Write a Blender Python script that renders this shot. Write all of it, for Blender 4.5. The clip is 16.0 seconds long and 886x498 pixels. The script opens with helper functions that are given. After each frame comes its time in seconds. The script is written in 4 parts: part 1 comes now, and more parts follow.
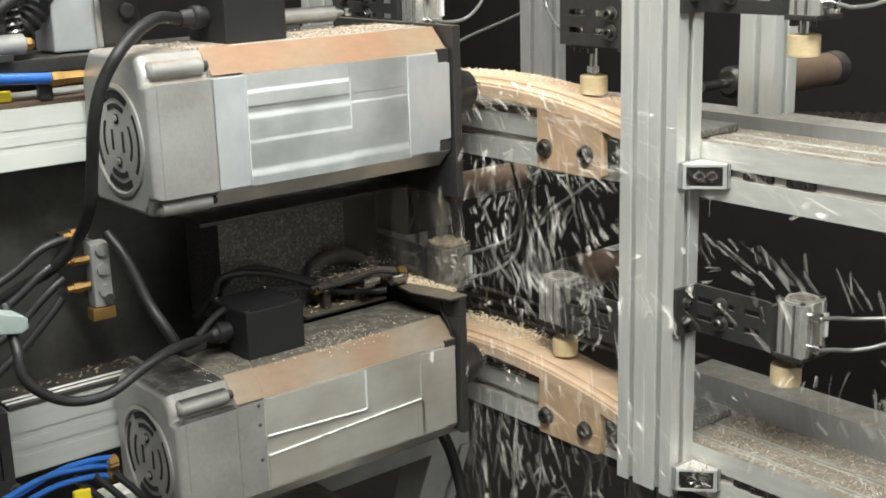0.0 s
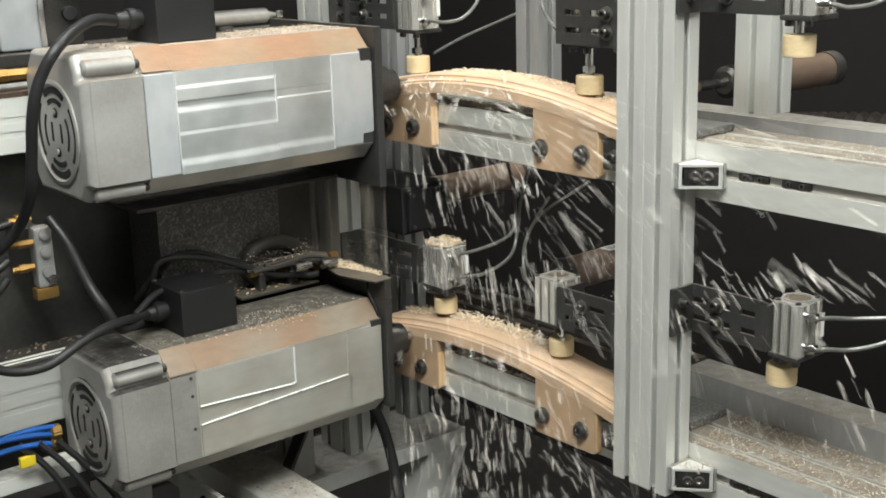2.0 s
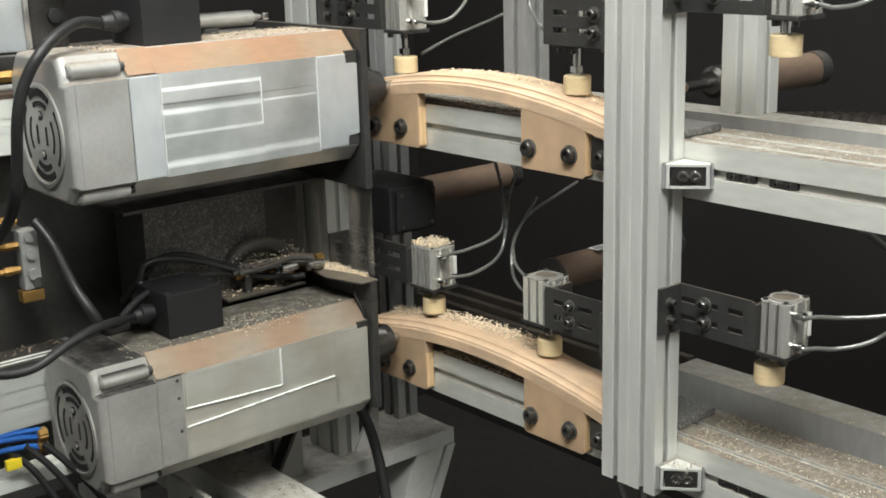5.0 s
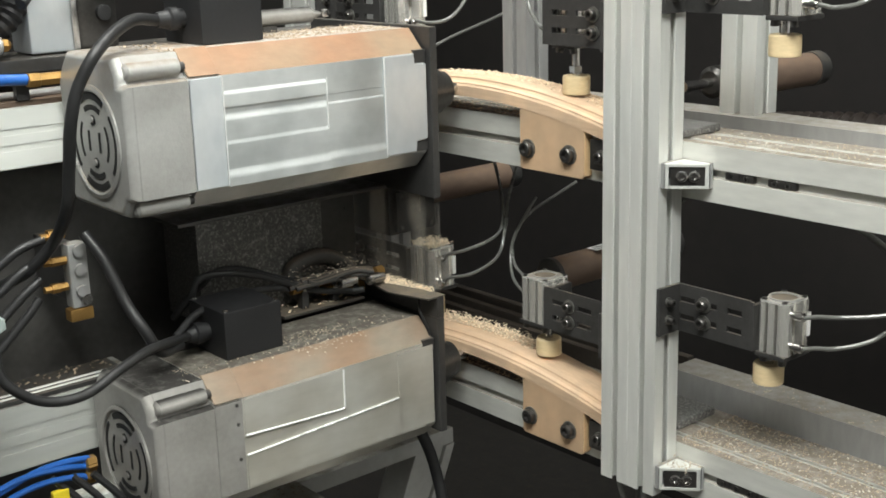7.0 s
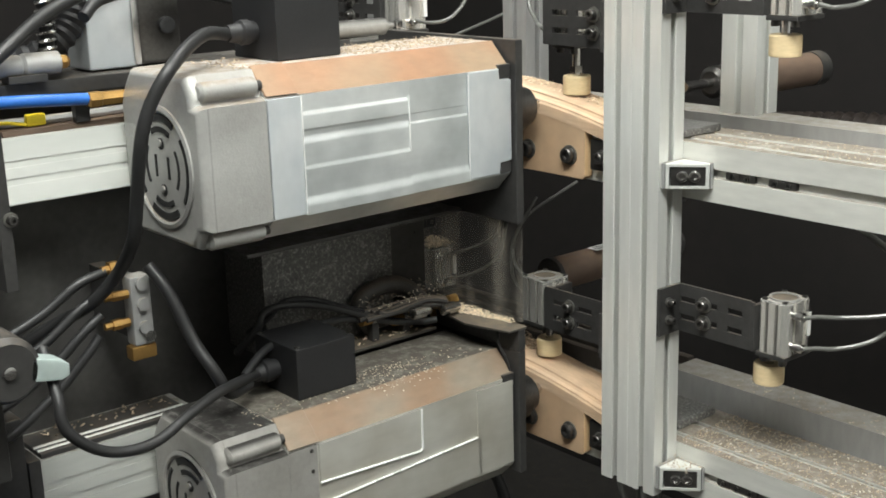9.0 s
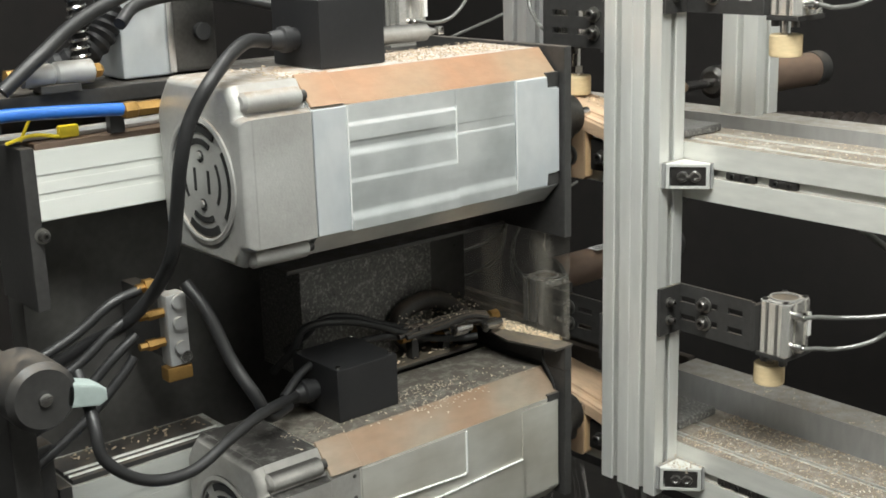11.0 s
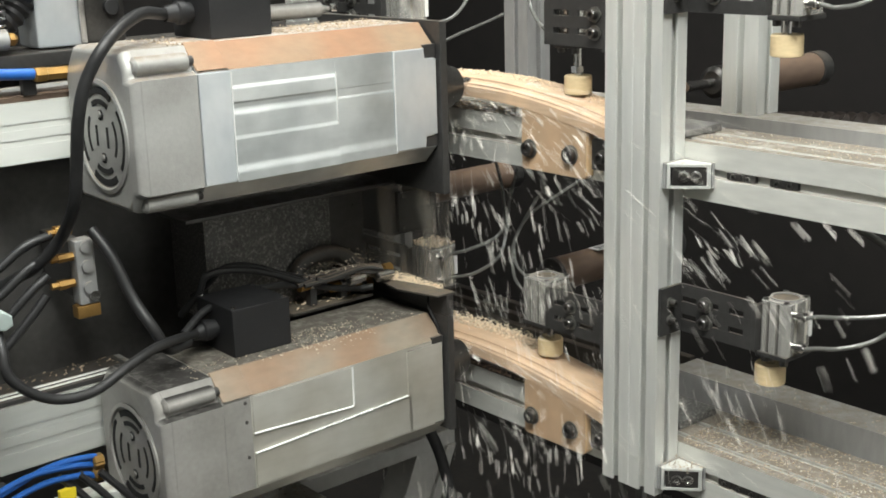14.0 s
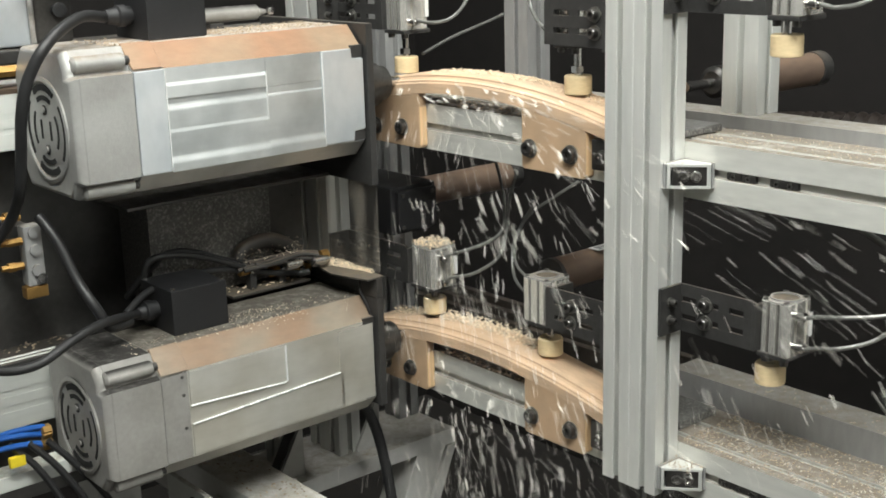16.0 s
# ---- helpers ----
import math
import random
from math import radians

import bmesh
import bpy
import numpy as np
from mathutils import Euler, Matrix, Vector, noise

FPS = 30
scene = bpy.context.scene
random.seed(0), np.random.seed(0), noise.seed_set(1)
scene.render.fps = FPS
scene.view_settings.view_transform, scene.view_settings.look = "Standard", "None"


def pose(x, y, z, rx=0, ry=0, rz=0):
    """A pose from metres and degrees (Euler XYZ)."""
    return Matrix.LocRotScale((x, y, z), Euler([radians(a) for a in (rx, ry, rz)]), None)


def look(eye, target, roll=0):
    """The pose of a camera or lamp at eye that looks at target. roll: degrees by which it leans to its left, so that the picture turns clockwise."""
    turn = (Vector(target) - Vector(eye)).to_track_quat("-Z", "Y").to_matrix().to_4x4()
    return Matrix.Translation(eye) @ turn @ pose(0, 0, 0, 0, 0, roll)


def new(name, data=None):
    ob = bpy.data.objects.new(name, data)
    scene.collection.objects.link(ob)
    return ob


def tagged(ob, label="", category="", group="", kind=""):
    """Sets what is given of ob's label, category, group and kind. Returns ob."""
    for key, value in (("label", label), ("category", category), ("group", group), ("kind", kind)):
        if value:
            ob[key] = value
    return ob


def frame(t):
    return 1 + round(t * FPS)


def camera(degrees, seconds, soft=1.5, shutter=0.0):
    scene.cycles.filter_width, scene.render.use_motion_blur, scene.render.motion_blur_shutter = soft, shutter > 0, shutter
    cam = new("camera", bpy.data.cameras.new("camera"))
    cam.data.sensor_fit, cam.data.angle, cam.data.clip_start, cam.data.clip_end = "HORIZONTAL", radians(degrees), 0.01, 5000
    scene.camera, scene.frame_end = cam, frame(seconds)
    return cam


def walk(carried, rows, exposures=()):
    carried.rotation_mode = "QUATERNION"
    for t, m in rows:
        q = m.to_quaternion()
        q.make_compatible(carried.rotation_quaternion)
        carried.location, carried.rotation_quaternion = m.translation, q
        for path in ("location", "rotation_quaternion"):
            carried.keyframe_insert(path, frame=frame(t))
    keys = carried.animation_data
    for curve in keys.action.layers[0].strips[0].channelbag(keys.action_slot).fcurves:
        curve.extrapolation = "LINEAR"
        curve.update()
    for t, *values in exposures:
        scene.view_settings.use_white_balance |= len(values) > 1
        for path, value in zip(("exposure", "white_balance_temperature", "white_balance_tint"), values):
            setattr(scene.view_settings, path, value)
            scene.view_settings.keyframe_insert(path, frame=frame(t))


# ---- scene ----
EYE = Vector((0.84514, -1.01228, 1.39975))
YAW, TILT, LEAN = 140.0299, -14.9851, -1.6206
cam = camera(39.438, 16.0, soft=1.7, shutter=0.38)


def aim(turn):
    a, b = radians(YAW + turn), radians(TILT)
    return look(EYE, EYE + Vector((math.cos(a) * math.cos(b), math.sin(a) * math.cos(b), math.sin(b))), LEAN)


PAN = [(0, .800), (.5, .773), (1, .745), (1.5, .69), (2, .61), (2.5, .528), (3, .433), (3.5, .298), (4, .19), (4.5, .10), (5.2, .03),
       (6.3, 0), (8.5, 0), (9, .02), (11.5, .035), (12.5, .04), (13.5, .073), (14.5, .08), (16, .08)]
walk(cam, [(t, aim(a)) for t, a in PAN])

# ---- light: a dim workshop under added ceiling lamps, none of them in view ----
world = bpy.data.worlds.new("ambient_fill")
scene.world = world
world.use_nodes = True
# Even ambient fill, meant to lift the dark parts.
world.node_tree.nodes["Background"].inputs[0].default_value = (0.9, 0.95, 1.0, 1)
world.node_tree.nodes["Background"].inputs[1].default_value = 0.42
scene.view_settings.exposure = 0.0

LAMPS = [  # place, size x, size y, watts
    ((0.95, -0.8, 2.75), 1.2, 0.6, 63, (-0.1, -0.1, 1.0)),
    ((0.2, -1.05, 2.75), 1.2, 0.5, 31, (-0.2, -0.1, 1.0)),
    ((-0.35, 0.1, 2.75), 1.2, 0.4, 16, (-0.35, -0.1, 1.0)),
    # The fourth is unseen, added to light the walls the motor metal reflects.
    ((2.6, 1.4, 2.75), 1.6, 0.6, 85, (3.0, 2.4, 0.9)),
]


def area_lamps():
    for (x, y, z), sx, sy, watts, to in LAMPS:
        data = bpy.data.lights.new("added_lamp_light", "AREA")
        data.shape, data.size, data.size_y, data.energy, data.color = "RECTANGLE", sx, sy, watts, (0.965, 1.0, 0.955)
        ob = new("added_lamp_light", data)
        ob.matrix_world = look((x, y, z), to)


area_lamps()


# ---- materials ----
def material(name, color, rough=0.5, metal=0.0, vary=0.12, scale=30, stretch=(1, 1, 1), bump=0.0, bump_scale=None, dust=0.0, dust_shade_color=(.36, .25, .15),
             rough_vary=0.1, island=False, coat=0.0, emission=None, dust_up=True, dust_scale=55, tone=None, tone_scale=7):
    """Colour with two sizes of variation, roughness wear, relief, and dust or painted shade on faces that look up."""
    m = bpy.data.materials.new(name)
    m.use_nodes = True
    n, k = m.node_tree.nodes, m.node_tree.links
    b = n["Principled BSDF"]
    tc = n.new("ShaderNodeTexCoord")
    mp = n.new("ShaderNodeMapping")
    mp.inputs["Scale"].default_value = stretch
    k.new(tc.outputs["Object"], mp.inputs[0])
    fine, coarse = n.new("ShaderNodeTexNoise"), n.new("ShaderNodeTexNoise")
    fine.inputs["Scale"].default_value, fine.inputs["Detail"].default_value = scale * 8, 6
    coarse.inputs["Scale"].default_value, coarse.inputs["Detail"].default_value = scale, 3
    k.new(mp.outputs[0], fine.inputs[0]), k.new(mp.outputs[0], coarse.inputs[0])
    add = n.new("ShaderNodeMath")
    add.operation = "ADD"
    k.new(fine.outputs[0], add.inputs[0]), k.new(coarse.outputs[0], add.inputs[1])
    ramp = n.new("ShaderNodeMapRange")
    ramp.inputs["From Min"].default_value, ramp.inputs["From Max"].default_value = .6, 1.4
    ramp.inputs["To Min"].default_value, ramp.inputs["To Max"].default_value = 1 - vary, 1 + vary
    k.new(add.outputs[0], ramp.inputs[0])
    mul = n.new("ShaderNodeVectorMath")
    mul.operation = "SCALE"
    mul.inputs[0].default_value = color
    last = ramp.outputs[0]
    if island:
        geo, rr, mm = n.new("ShaderNodeNewGeometry"), n.new("ShaderNodeMapRange"), n.new("ShaderNodeMath")
        rr.inputs["To Min"].default_value, rr.inputs["To Max"].default_value = .6, 1.3
        k.new(geo.outputs["Random Per Island"], rr.inputs[0])
        mm.operation = "MULTIPLY"
        k.new(last, mm.inputs[0]), k.new(rr.outputs[0], mm.inputs[1])
        last = mm.outputs[0]
    k.new(last, mul.inputs["Scale"])
    if tone:
        patch, edge, two = n.new("ShaderNodeTexNoise"), n.new("ShaderNodeMapRange"), n.new("ShaderNodeMix")
        patch.inputs["Scale"].default_value, patch.inputs["Detail"].default_value = tone_scale, 4
        edge.inputs["From Min"].default_value, edge.inputs["From Max"].default_value = .38, .64
        two.data_type = "RGBA"
        two.inputs["A"].default_value, two.inputs["B"].default_value = (*color, 1), (*tone, 1)
        k.new(tc.outputs["Object"], patch.inputs[0]), k.new(patch.outputs[0], edge.inputs[0]), k.new(edge.outputs[0], two.inputs["Factor"])
        k.new(two.outputs["Result"], mul.inputs[0])
    col = mul.outputs[0]
    rmap = n.new("ShaderNodeMapRange")
    rmap.inputs["To Min"].default_value, rmap.inputs["To Max"].default_value = max(.02, rough - rough_vary), min(1, rough + rough_vary)
    k.new(coarse.outputs[0], rmap.inputs[0])
    b.inputs["Metallic"].default_value = metal
    rough_out = rmap.outputs[0]
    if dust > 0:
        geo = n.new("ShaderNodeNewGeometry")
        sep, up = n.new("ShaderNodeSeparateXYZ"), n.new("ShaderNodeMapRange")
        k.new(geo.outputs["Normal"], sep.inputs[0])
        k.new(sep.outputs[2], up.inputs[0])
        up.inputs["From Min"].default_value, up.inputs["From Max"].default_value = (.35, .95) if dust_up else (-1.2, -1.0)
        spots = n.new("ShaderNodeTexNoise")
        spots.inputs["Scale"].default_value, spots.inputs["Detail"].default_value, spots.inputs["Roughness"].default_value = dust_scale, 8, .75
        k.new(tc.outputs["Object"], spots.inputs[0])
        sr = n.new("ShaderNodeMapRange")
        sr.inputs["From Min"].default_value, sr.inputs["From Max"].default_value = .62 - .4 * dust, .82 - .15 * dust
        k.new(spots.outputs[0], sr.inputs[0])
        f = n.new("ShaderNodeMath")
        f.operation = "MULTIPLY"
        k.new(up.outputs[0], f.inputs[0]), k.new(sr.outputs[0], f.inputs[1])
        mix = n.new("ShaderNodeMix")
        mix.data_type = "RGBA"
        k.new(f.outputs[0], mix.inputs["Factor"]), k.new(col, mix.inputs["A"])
        mix.inputs["B"].default_value = (*dust_shade_color, 1)
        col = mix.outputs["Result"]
        r2 = n.new("ShaderNodeMix")
        k.new(f.outputs[0], r2.inputs["Factor"]), k.new(rough_out, r2.inputs["A"])
        r2.inputs["B"].default_value = .9
        rough_out = r2.outputs["Result"]
        m2 = n.new("ShaderNodeMath")
        m2.operation, m2.inputs[1].default_value = "MULTIPLY_ADD", -metal
        m2.inputs[2].default_value = metal
        k.new(f.outputs[0], m2.inputs[0]), k.new(m2.outputs[0], b.inputs["Metallic"])
    k.new(col, b.inputs["Base Color"]), k.new(rough_out, b.inputs["Roughness"])
    b.inputs["Coat Weight"].default_value = coat
    if emission:
        b.inputs["Emission Color"].default_value, b.inputs["Emission Strength"].default_value = (*emission[:3], 1), emission[3]
    if bump:
        bp, bn = n.new("ShaderNodeBump"), n.new("ShaderNodeTexNoise")
        bn.inputs["Scale"].default_value, bn.inputs["Detail"].default_value = bump_scale or scale * 8, 5
        k.new(mp.outputs[0], bn.inputs[0])
        bp.inputs["Strength"].default_value, bp.inputs["Distance"].default_value = bump, .002
        k.new(bn.outputs[0], bp.inputs["Height"]), k.new(bp.outputs[0], b.inputs["Normal"])
    return m


TAN = (.36, .235, .145)
ALU = material("anodised_aluminium", (.715, .72, .69), .39, .48, .09, 14, (1, 1, .12), .03, dust=.25, dust_shade_color=TAN, rough_vary=.06)
ALU_X = material("anodised_rail_aluminium", (.64, .64, .60), .45, .38, .13, 16, (.25, 1, 1), .08, dust=1.9, dust_shade_color=(.18, .153, .122))
# Darker grey than the front profiles, for rear posts and small parts.
ALU_DIM = material("darker_grey_aluminium", (.36, .36, .355), .48, .4, .12, 16, (1, 1, .3), .05, dust=1.0, dust_shade_color=(.23, .2, .16))
CAST = material("cast_aluminium", (.40, .40, .385), .46, .35, .08, 22, bump=.2, bump_scale=420, dust=1.1, dust_shade_color=(.2, .155, .115), tone=(.33, .325, .31), tone_scale=14)
BRUSHED = material("brushed_aluminium", (.72, .745, .75), .33, .7, .07, 9, (1, .35, 1.6), .05, 160, dust=.9, dust_shade_color=TAN, rough_vary=.07, tone=(.50, .53, .535), tone_scale=12)
# Dark tint on upward faces paints the shade under the upper motor.
BRUSHED_SHADE_TOP = material("shaded_dusty_brushed_aluminium", (.60, .59, .54), .40, .5, .07, 9, (1, .4, 1.5), .05, 160, dust=2.0, dust_shade_color=(.085, .074, .06), tone=(.48, .46, .40), tone_scale=11)
CAST_SHADE_TOP = material("shade_topped_cast_aluminium", (.36, .35, .33), .46, .35, .1, 22, bump=.2, bump_scale=420, dust=2.1, dust_shade_color=(.019, .017, .015), tone=(.29, .28, .26), tone_scale=16)
# Near-white colour that paints the highlight along the motor's rib edges.
RIB_GLINT = material("painted_rib_glint", (.92, .93, .92), .3, .4, .03, 20)
PLATE = material("milled_plate_aluminium", (.70, .725, .745), .36, .6, .05, 12, (1, 1, .5), .04, tone=(.58, .62, .65), tone_scale=15)
# Wood dust, with the orange reflected from above painted in.
DUST_REFLECT = material("dust_and_reflection_aluminium", (.285, .152, .086), .62, .1, .16, 14, (1, .5, 1), .15, 350, tone=(.26, .185, .12), tone_scale=8)
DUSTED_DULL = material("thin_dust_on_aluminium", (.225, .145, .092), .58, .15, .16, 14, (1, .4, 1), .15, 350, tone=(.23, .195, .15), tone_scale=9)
BLACK = material("black_painted_steel", (.034, .033, .032), .42, .0, .3, 20, bump=.08, dust=.5, dust_shade_color=(.13, .105, .08))
BLACK_PLASTIC = material("black_plastic", (.0115, .0115, .0125), .52, 0, .2, 30, bump=.1, bump_scale=500)
RUBBER = material("black_rubber", (.018, .018, .0185), .46, 0, .25, 20)
STEEL = material("bright_steel", (.62, .61, .6), .22, 1, .1, 30)
DARK_STEEL = material("dark_oiled_steel", (.11, .105, .10), .32, .85, .2, 40)
CHROME = material("polished_cylinder_aluminium", (.83, .81, .76), .25, .74, .03, 20, rough_vary=.03)
WOOD_CUT = material("freshly_cut_beech", (.62, .435, .285), .6, 0, .13, 12, (.2, 3, 3), .15, 120, tone=(.50, .36, .245), tone_scale=22)
PLY = material("fixture_plywood", (.49, .33, .205), .55, 0, .13, 9, (.5, 3, .5), .1, 90, tone=(.40, .285, .185), tone_scale=18)
PLY_EDGE = material("plywood_edge", (.66, .45, .25), .6, 0, .28, 4, (1, 40, .6), .1, 90)
CAP = material("pale_wooden_cap", (.66, .52, .31), .6, 0, .12, 16, (1, 1, 2.5), .1, 140)
CHIP = material("beech_chips", (.76, .63, .46), .75, 0, .1, 60, island=True)
CHIP_FLY = material("flying_beech_chips", (.86, .82, .76), .75, 0, .1, 60, island=True)
DUST_GREY = material("grey_sawdust", (.42, .34, .25), .85, 0, .2, 60, island=True)
BRASS = material("brass", (.42, .25, .085), .38, .85, .15, 40)
BLUE = material("blue_air_hose", (.02, .11, .40), .35, 0, .1, 30)
YELLOW = material("yellow_plastic", (.80, .62, .03), .45, 0, .08, 30)
TUBE = material("milky_air_tube", (.13, .13, .122), .25, 0, .12, 30, coat=.2)
BROWN = material("brown_dusty_barrel", (.155, .108, .08), .5, .15, .2, 12, (1, .4, 1), .06, dust=.5, dust_shade_color=(.25, .16, .10))
# Near-black for the added sheets that stand in for background darkness.
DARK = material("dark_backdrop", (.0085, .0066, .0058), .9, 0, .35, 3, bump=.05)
FLOOR = material("dark_workshop_concrete", (.022, .02, .018), .8, 0, .3, 3, bump=.15, dust=.3, dust_shade_color=(.05, .04, .03))
# Pale paint on the unseen walls and ceiling throws fill light back.
ROOM = material("workshop_wall_paint", (.55, .54, .52), .85, 0, .1, 2, bump=.05)
# Darker white for the lower slide profile.
WHITE_DARKER = material("darker_white_profile", (.40, .41, .385), .5, .1, .1, 12, (1, .15, 1), .04, dust=.75, dust_shade_color=(.12, .10, .08))
CHIP_WHITE = material("whitish_shavings", (.55, .50, .42), .8, 0, .1, 60, island=True)
CHIP_PALE = material("pale_beech_dust", (.50, .43, .335), .8, 0, .1, 60, island=True)
# White for unseen walls, added so that the metal has brightness to reflect.
REFLECT_WALL = material("white_reflecting_wall", (.72, .72, .70), .85, 0, .05, 2, bump=.05)
SPECKLED = material("dust_speckled_black", (.10, .098, .093), .32, 0, .3, 40, bump=.2, dust=.30, dust_shade_color=(.70, .68, .64), dust_up=False, dust_scale=300)
WHITE = material("white_anodised_profile", (.64, .655, .62), .45, .1, .06, 12, (1, .15, 1), .04, dust=.55, dust_shade_color=(.25, .19, .13))
LABEL = material("white_label", (.7, .7, .68), .6, 0, .06, 30)
INK = material("grey_print", (.12, .12, .12), .6, 0, .06, 30)
HOLE_SHADE = material("painted_hole_shade", (.008, .008, .008), .8, 0, .1, 30)
RUBBER_DUSTY = material("dusty_black_rubber", (.03, .027, .024), .5, 0, .25, 20, dust=.85, dust_shade_color=(.17, .13, .095))
DUST_SHELF = material("dusty_steel_shelf", (.06, .055, .048), .5, .2, .2, 25, bump=.08, dust=.8, dust_shade_color=(.2, .16, .115))
GREY_PAINT = material("grey_painted_steel", (.55, .55, .53), .5, .1, .08, 12, bump=.04, dust=.7, dust_shade_color=(.30, .26, .20), tone=(.46, .455, .435), tone_scale=9)
DUCT = material("dusty_brown_duct", (.014, .010, .008), .5, 0, .25, 20, bump=.05, dust=.3, dust_shade_color=(.035, .026, .02))
GROOVE = material("dull_steel_and_groove_shade", (.19, .185, .17), .38, .75, .05, 20)
DUSKY = material("dusty_dark_brown", (.035, .029, .024), .5, .2, .25, 20, bump=.06, dust=.55, dust_shade_color=(.10, .08, .06))
# Base lightened to make up for sheen and light missing between the motors.
DUSTY_BLACK = material("lightened_dusty_black_steel", (.07, .068, .064), .32, 0, .25, 14, bump=.06, dust=.5, dust_shade_color=(.16, .14, .115), tone=(.05, .048, .046), tone_scale=12)
GREY_GREEN = material("grey_green_lever", (.34, .40, .385), .4, .1, .1, 20)
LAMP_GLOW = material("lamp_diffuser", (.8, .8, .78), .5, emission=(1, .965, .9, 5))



def clear_plastic(name, color, cover):
    """A transparent sheet, partly covered by streaks of dust."""
    m = bpy.data.materials.new(name)
    m.use_nodes = True
    n, k = m.node_tree.nodes, m.node_tree.links
    out = n["Material Output"]
    b = n["Principled BSDF"]
    b.inputs["Base Color"].default_value = (*color, 1)
    b.inputs["Roughness"].default_value = .35
    clear, mix, film, glow_through = n.new("ShaderNodeBsdfTransparent"), n.new("ShaderNodeMixShader"), n.new("ShaderNodeMixShader"), n.new("ShaderNodeBsdfTranslucent")
    glow_through.inputs[0].default_value = (*color, 1)
    film.inputs[0].default_value = .6
    k.new(b.outputs[0], film.inputs[1]), k.new(glow_through.outputs[0], film.inputs[2])
    clear.inputs[0].default_value = (.97, .97, .965, 1)
    tc, mp, noise_node, mr = n.new("ShaderNodeTexCoord"), n.new("ShaderNodeMapping"), n.new("ShaderNodeTexNoise"), n.new("ShaderNodeMapRange")
    mp.inputs["Scale"].default_value = (1, 1, .3)
    noise_node.inputs["Scale"].default_value, noise_node.inputs["Detail"].default_value = 26, 6
    mr.inputs["From Min"].default_value, mr.inputs["From Max"].default_value = .46, .72
    mr.inputs["To Min"].default_value, mr.inputs["To Max"].default_value = cover * .3, cover * 3.0
    k.new(tc.outputs["Object"], mp.inputs[0]), k.new(mp.outputs[0], noise_node.inputs[0]), k.new(noise_node.outputs[0], mr.inputs[0])
    k.new(mr.outputs[0], mix.inputs[0]), k.new(clear.outputs[0], mix.inputs[1]), k.new(film.outputs[0], mix.inputs[2])
    k.new(mix.outputs[0], out.inputs[0])
    return m


SHIELD = clear_plastic("dusty_clear_plastic", (.66, .62, .55), .13)

# ---- mesh helpers ----
ORIGIN = {}


def thing(name, at, label, category, group="", kind=""):
    ob = new(name)
    ob.empty_display_size = .02
    ob.location = at
    ORIGIN[ob] = Vector(at)
    return tagged(ob, label, category, group, kind)


def part(name, bm, mat, parent=None, label="", smooth=True):
    """One mesh object under a thing or a part, from a bmesh in world places."""
    origin = ORIGIN[parent] if parent else Vector()
    bmesh.ops.recalc_face_normals(bm, faces=bm.faces)
    if origin.length:
        bmesh.ops.translate(bm, verts=bm.verts, vec=-origin)
    me = bpy.data.meshes.new(name)
    bm.to_mesh(me)
    bm.free()
    me.materials.append(mat)
    if smooth:
        me.polygons.foreach_set("use_smooth", [True] * len(me.polygons))
        me.set_sharp_from_angle(angle=radians(32))
    ob = new(name, me)
    if parent:
        ob.parent = parent
        ORIGIN[ob] = origin
    if smooth:
        flat = ob.modifiers.new("weighted_normal", "WEIGHTED_NORMAL")
        flat.keep_sharp, flat.weight = True, 80
    if label:
        ob["label"] = label
    return ob


def solo(name, bm, mat, label, category, group="", kind=""):
    """A thing that is one mesh, with its origin at its base."""
    lo = Vector([min(v.co[i] for v in bm.verts) for i in range(3)])
    hi = Vector([max(v.co[i] for v in bm.verts) for i in range(3)])
    base = Vector(((lo.x + hi.x) / 2, (lo.y + hi.y) / 2, lo.z))
    bmesh.ops.translate(bm, verts=bm.verts, vec=-base)
    ob = part(name, bm, mat)
    ob.location = base
    ORIGIN[ob] = base
    return tagged(ob, label, category, group, kind)


def box(x0, x1, y0, y1, z0, z1, bevel=0.0, seg=2, bm=None):
    bm = bm or bmesh.new()
    r = bmesh.ops.create_cube(bm, size=1)
    bmesh.ops.scale(bm, verts=r["verts"], vec=(x1 - x0, y1 - y0, z1 - z0))
    bmesh.ops.translate(bm, verts=r["verts"], vec=((x0 + x1) / 2, (y0 + y1) / 2, (z0 + z1) / 2))
    if bevel:
        edges = list({e for v in r["verts"] for e in v.link_edges})
        bmesh.ops.bevel(bm, geom=edges, offset=bevel, segments=seg, affect="EDGES", profile=.5)
    return bm


def place(axis, u, v, w):
    return {"x": (w, u, v), "y": (u, w, v), "z": (u, v, w)}[axis]


def prism(poly, axis, a, b, bm=None, bevel=0.0, seg=2):
    """A 2D outline drawn out along an axis; outline in (y, z), (x, z) or (x, y)."""
    bm = bm or bmesh.new()
    lo = [bm.verts.new(place(axis, u, v, a)) for u, v in poly]
    hi = [bm.verts.new(place(axis, u, v, b)) for u, v in poly]
    n = len(poly)
    fs = [bm.faces.new(lo), bm.faces.new(hi[::-1])]
    for i in range(n):
        bm.faces.new((lo[i], hi[i], hi[(i + 1) % n], lo[(i + 1) % n]))
    if bevel:
        edges = list({e for f in fs for e in f.edges})
        bmesh.ops.bevel(bm, geom=edges, offset=bevel, segments=seg, affect="EDGES", profile=.5)
    return bm


def disc(cu, cv, r, n=28, start=0.0):
    return [(cu + r * math.cos(start + 2 * math.pi * i / n), cv + r * math.sin(start + 2 * math.pi * i / n)) for i in range(n)]


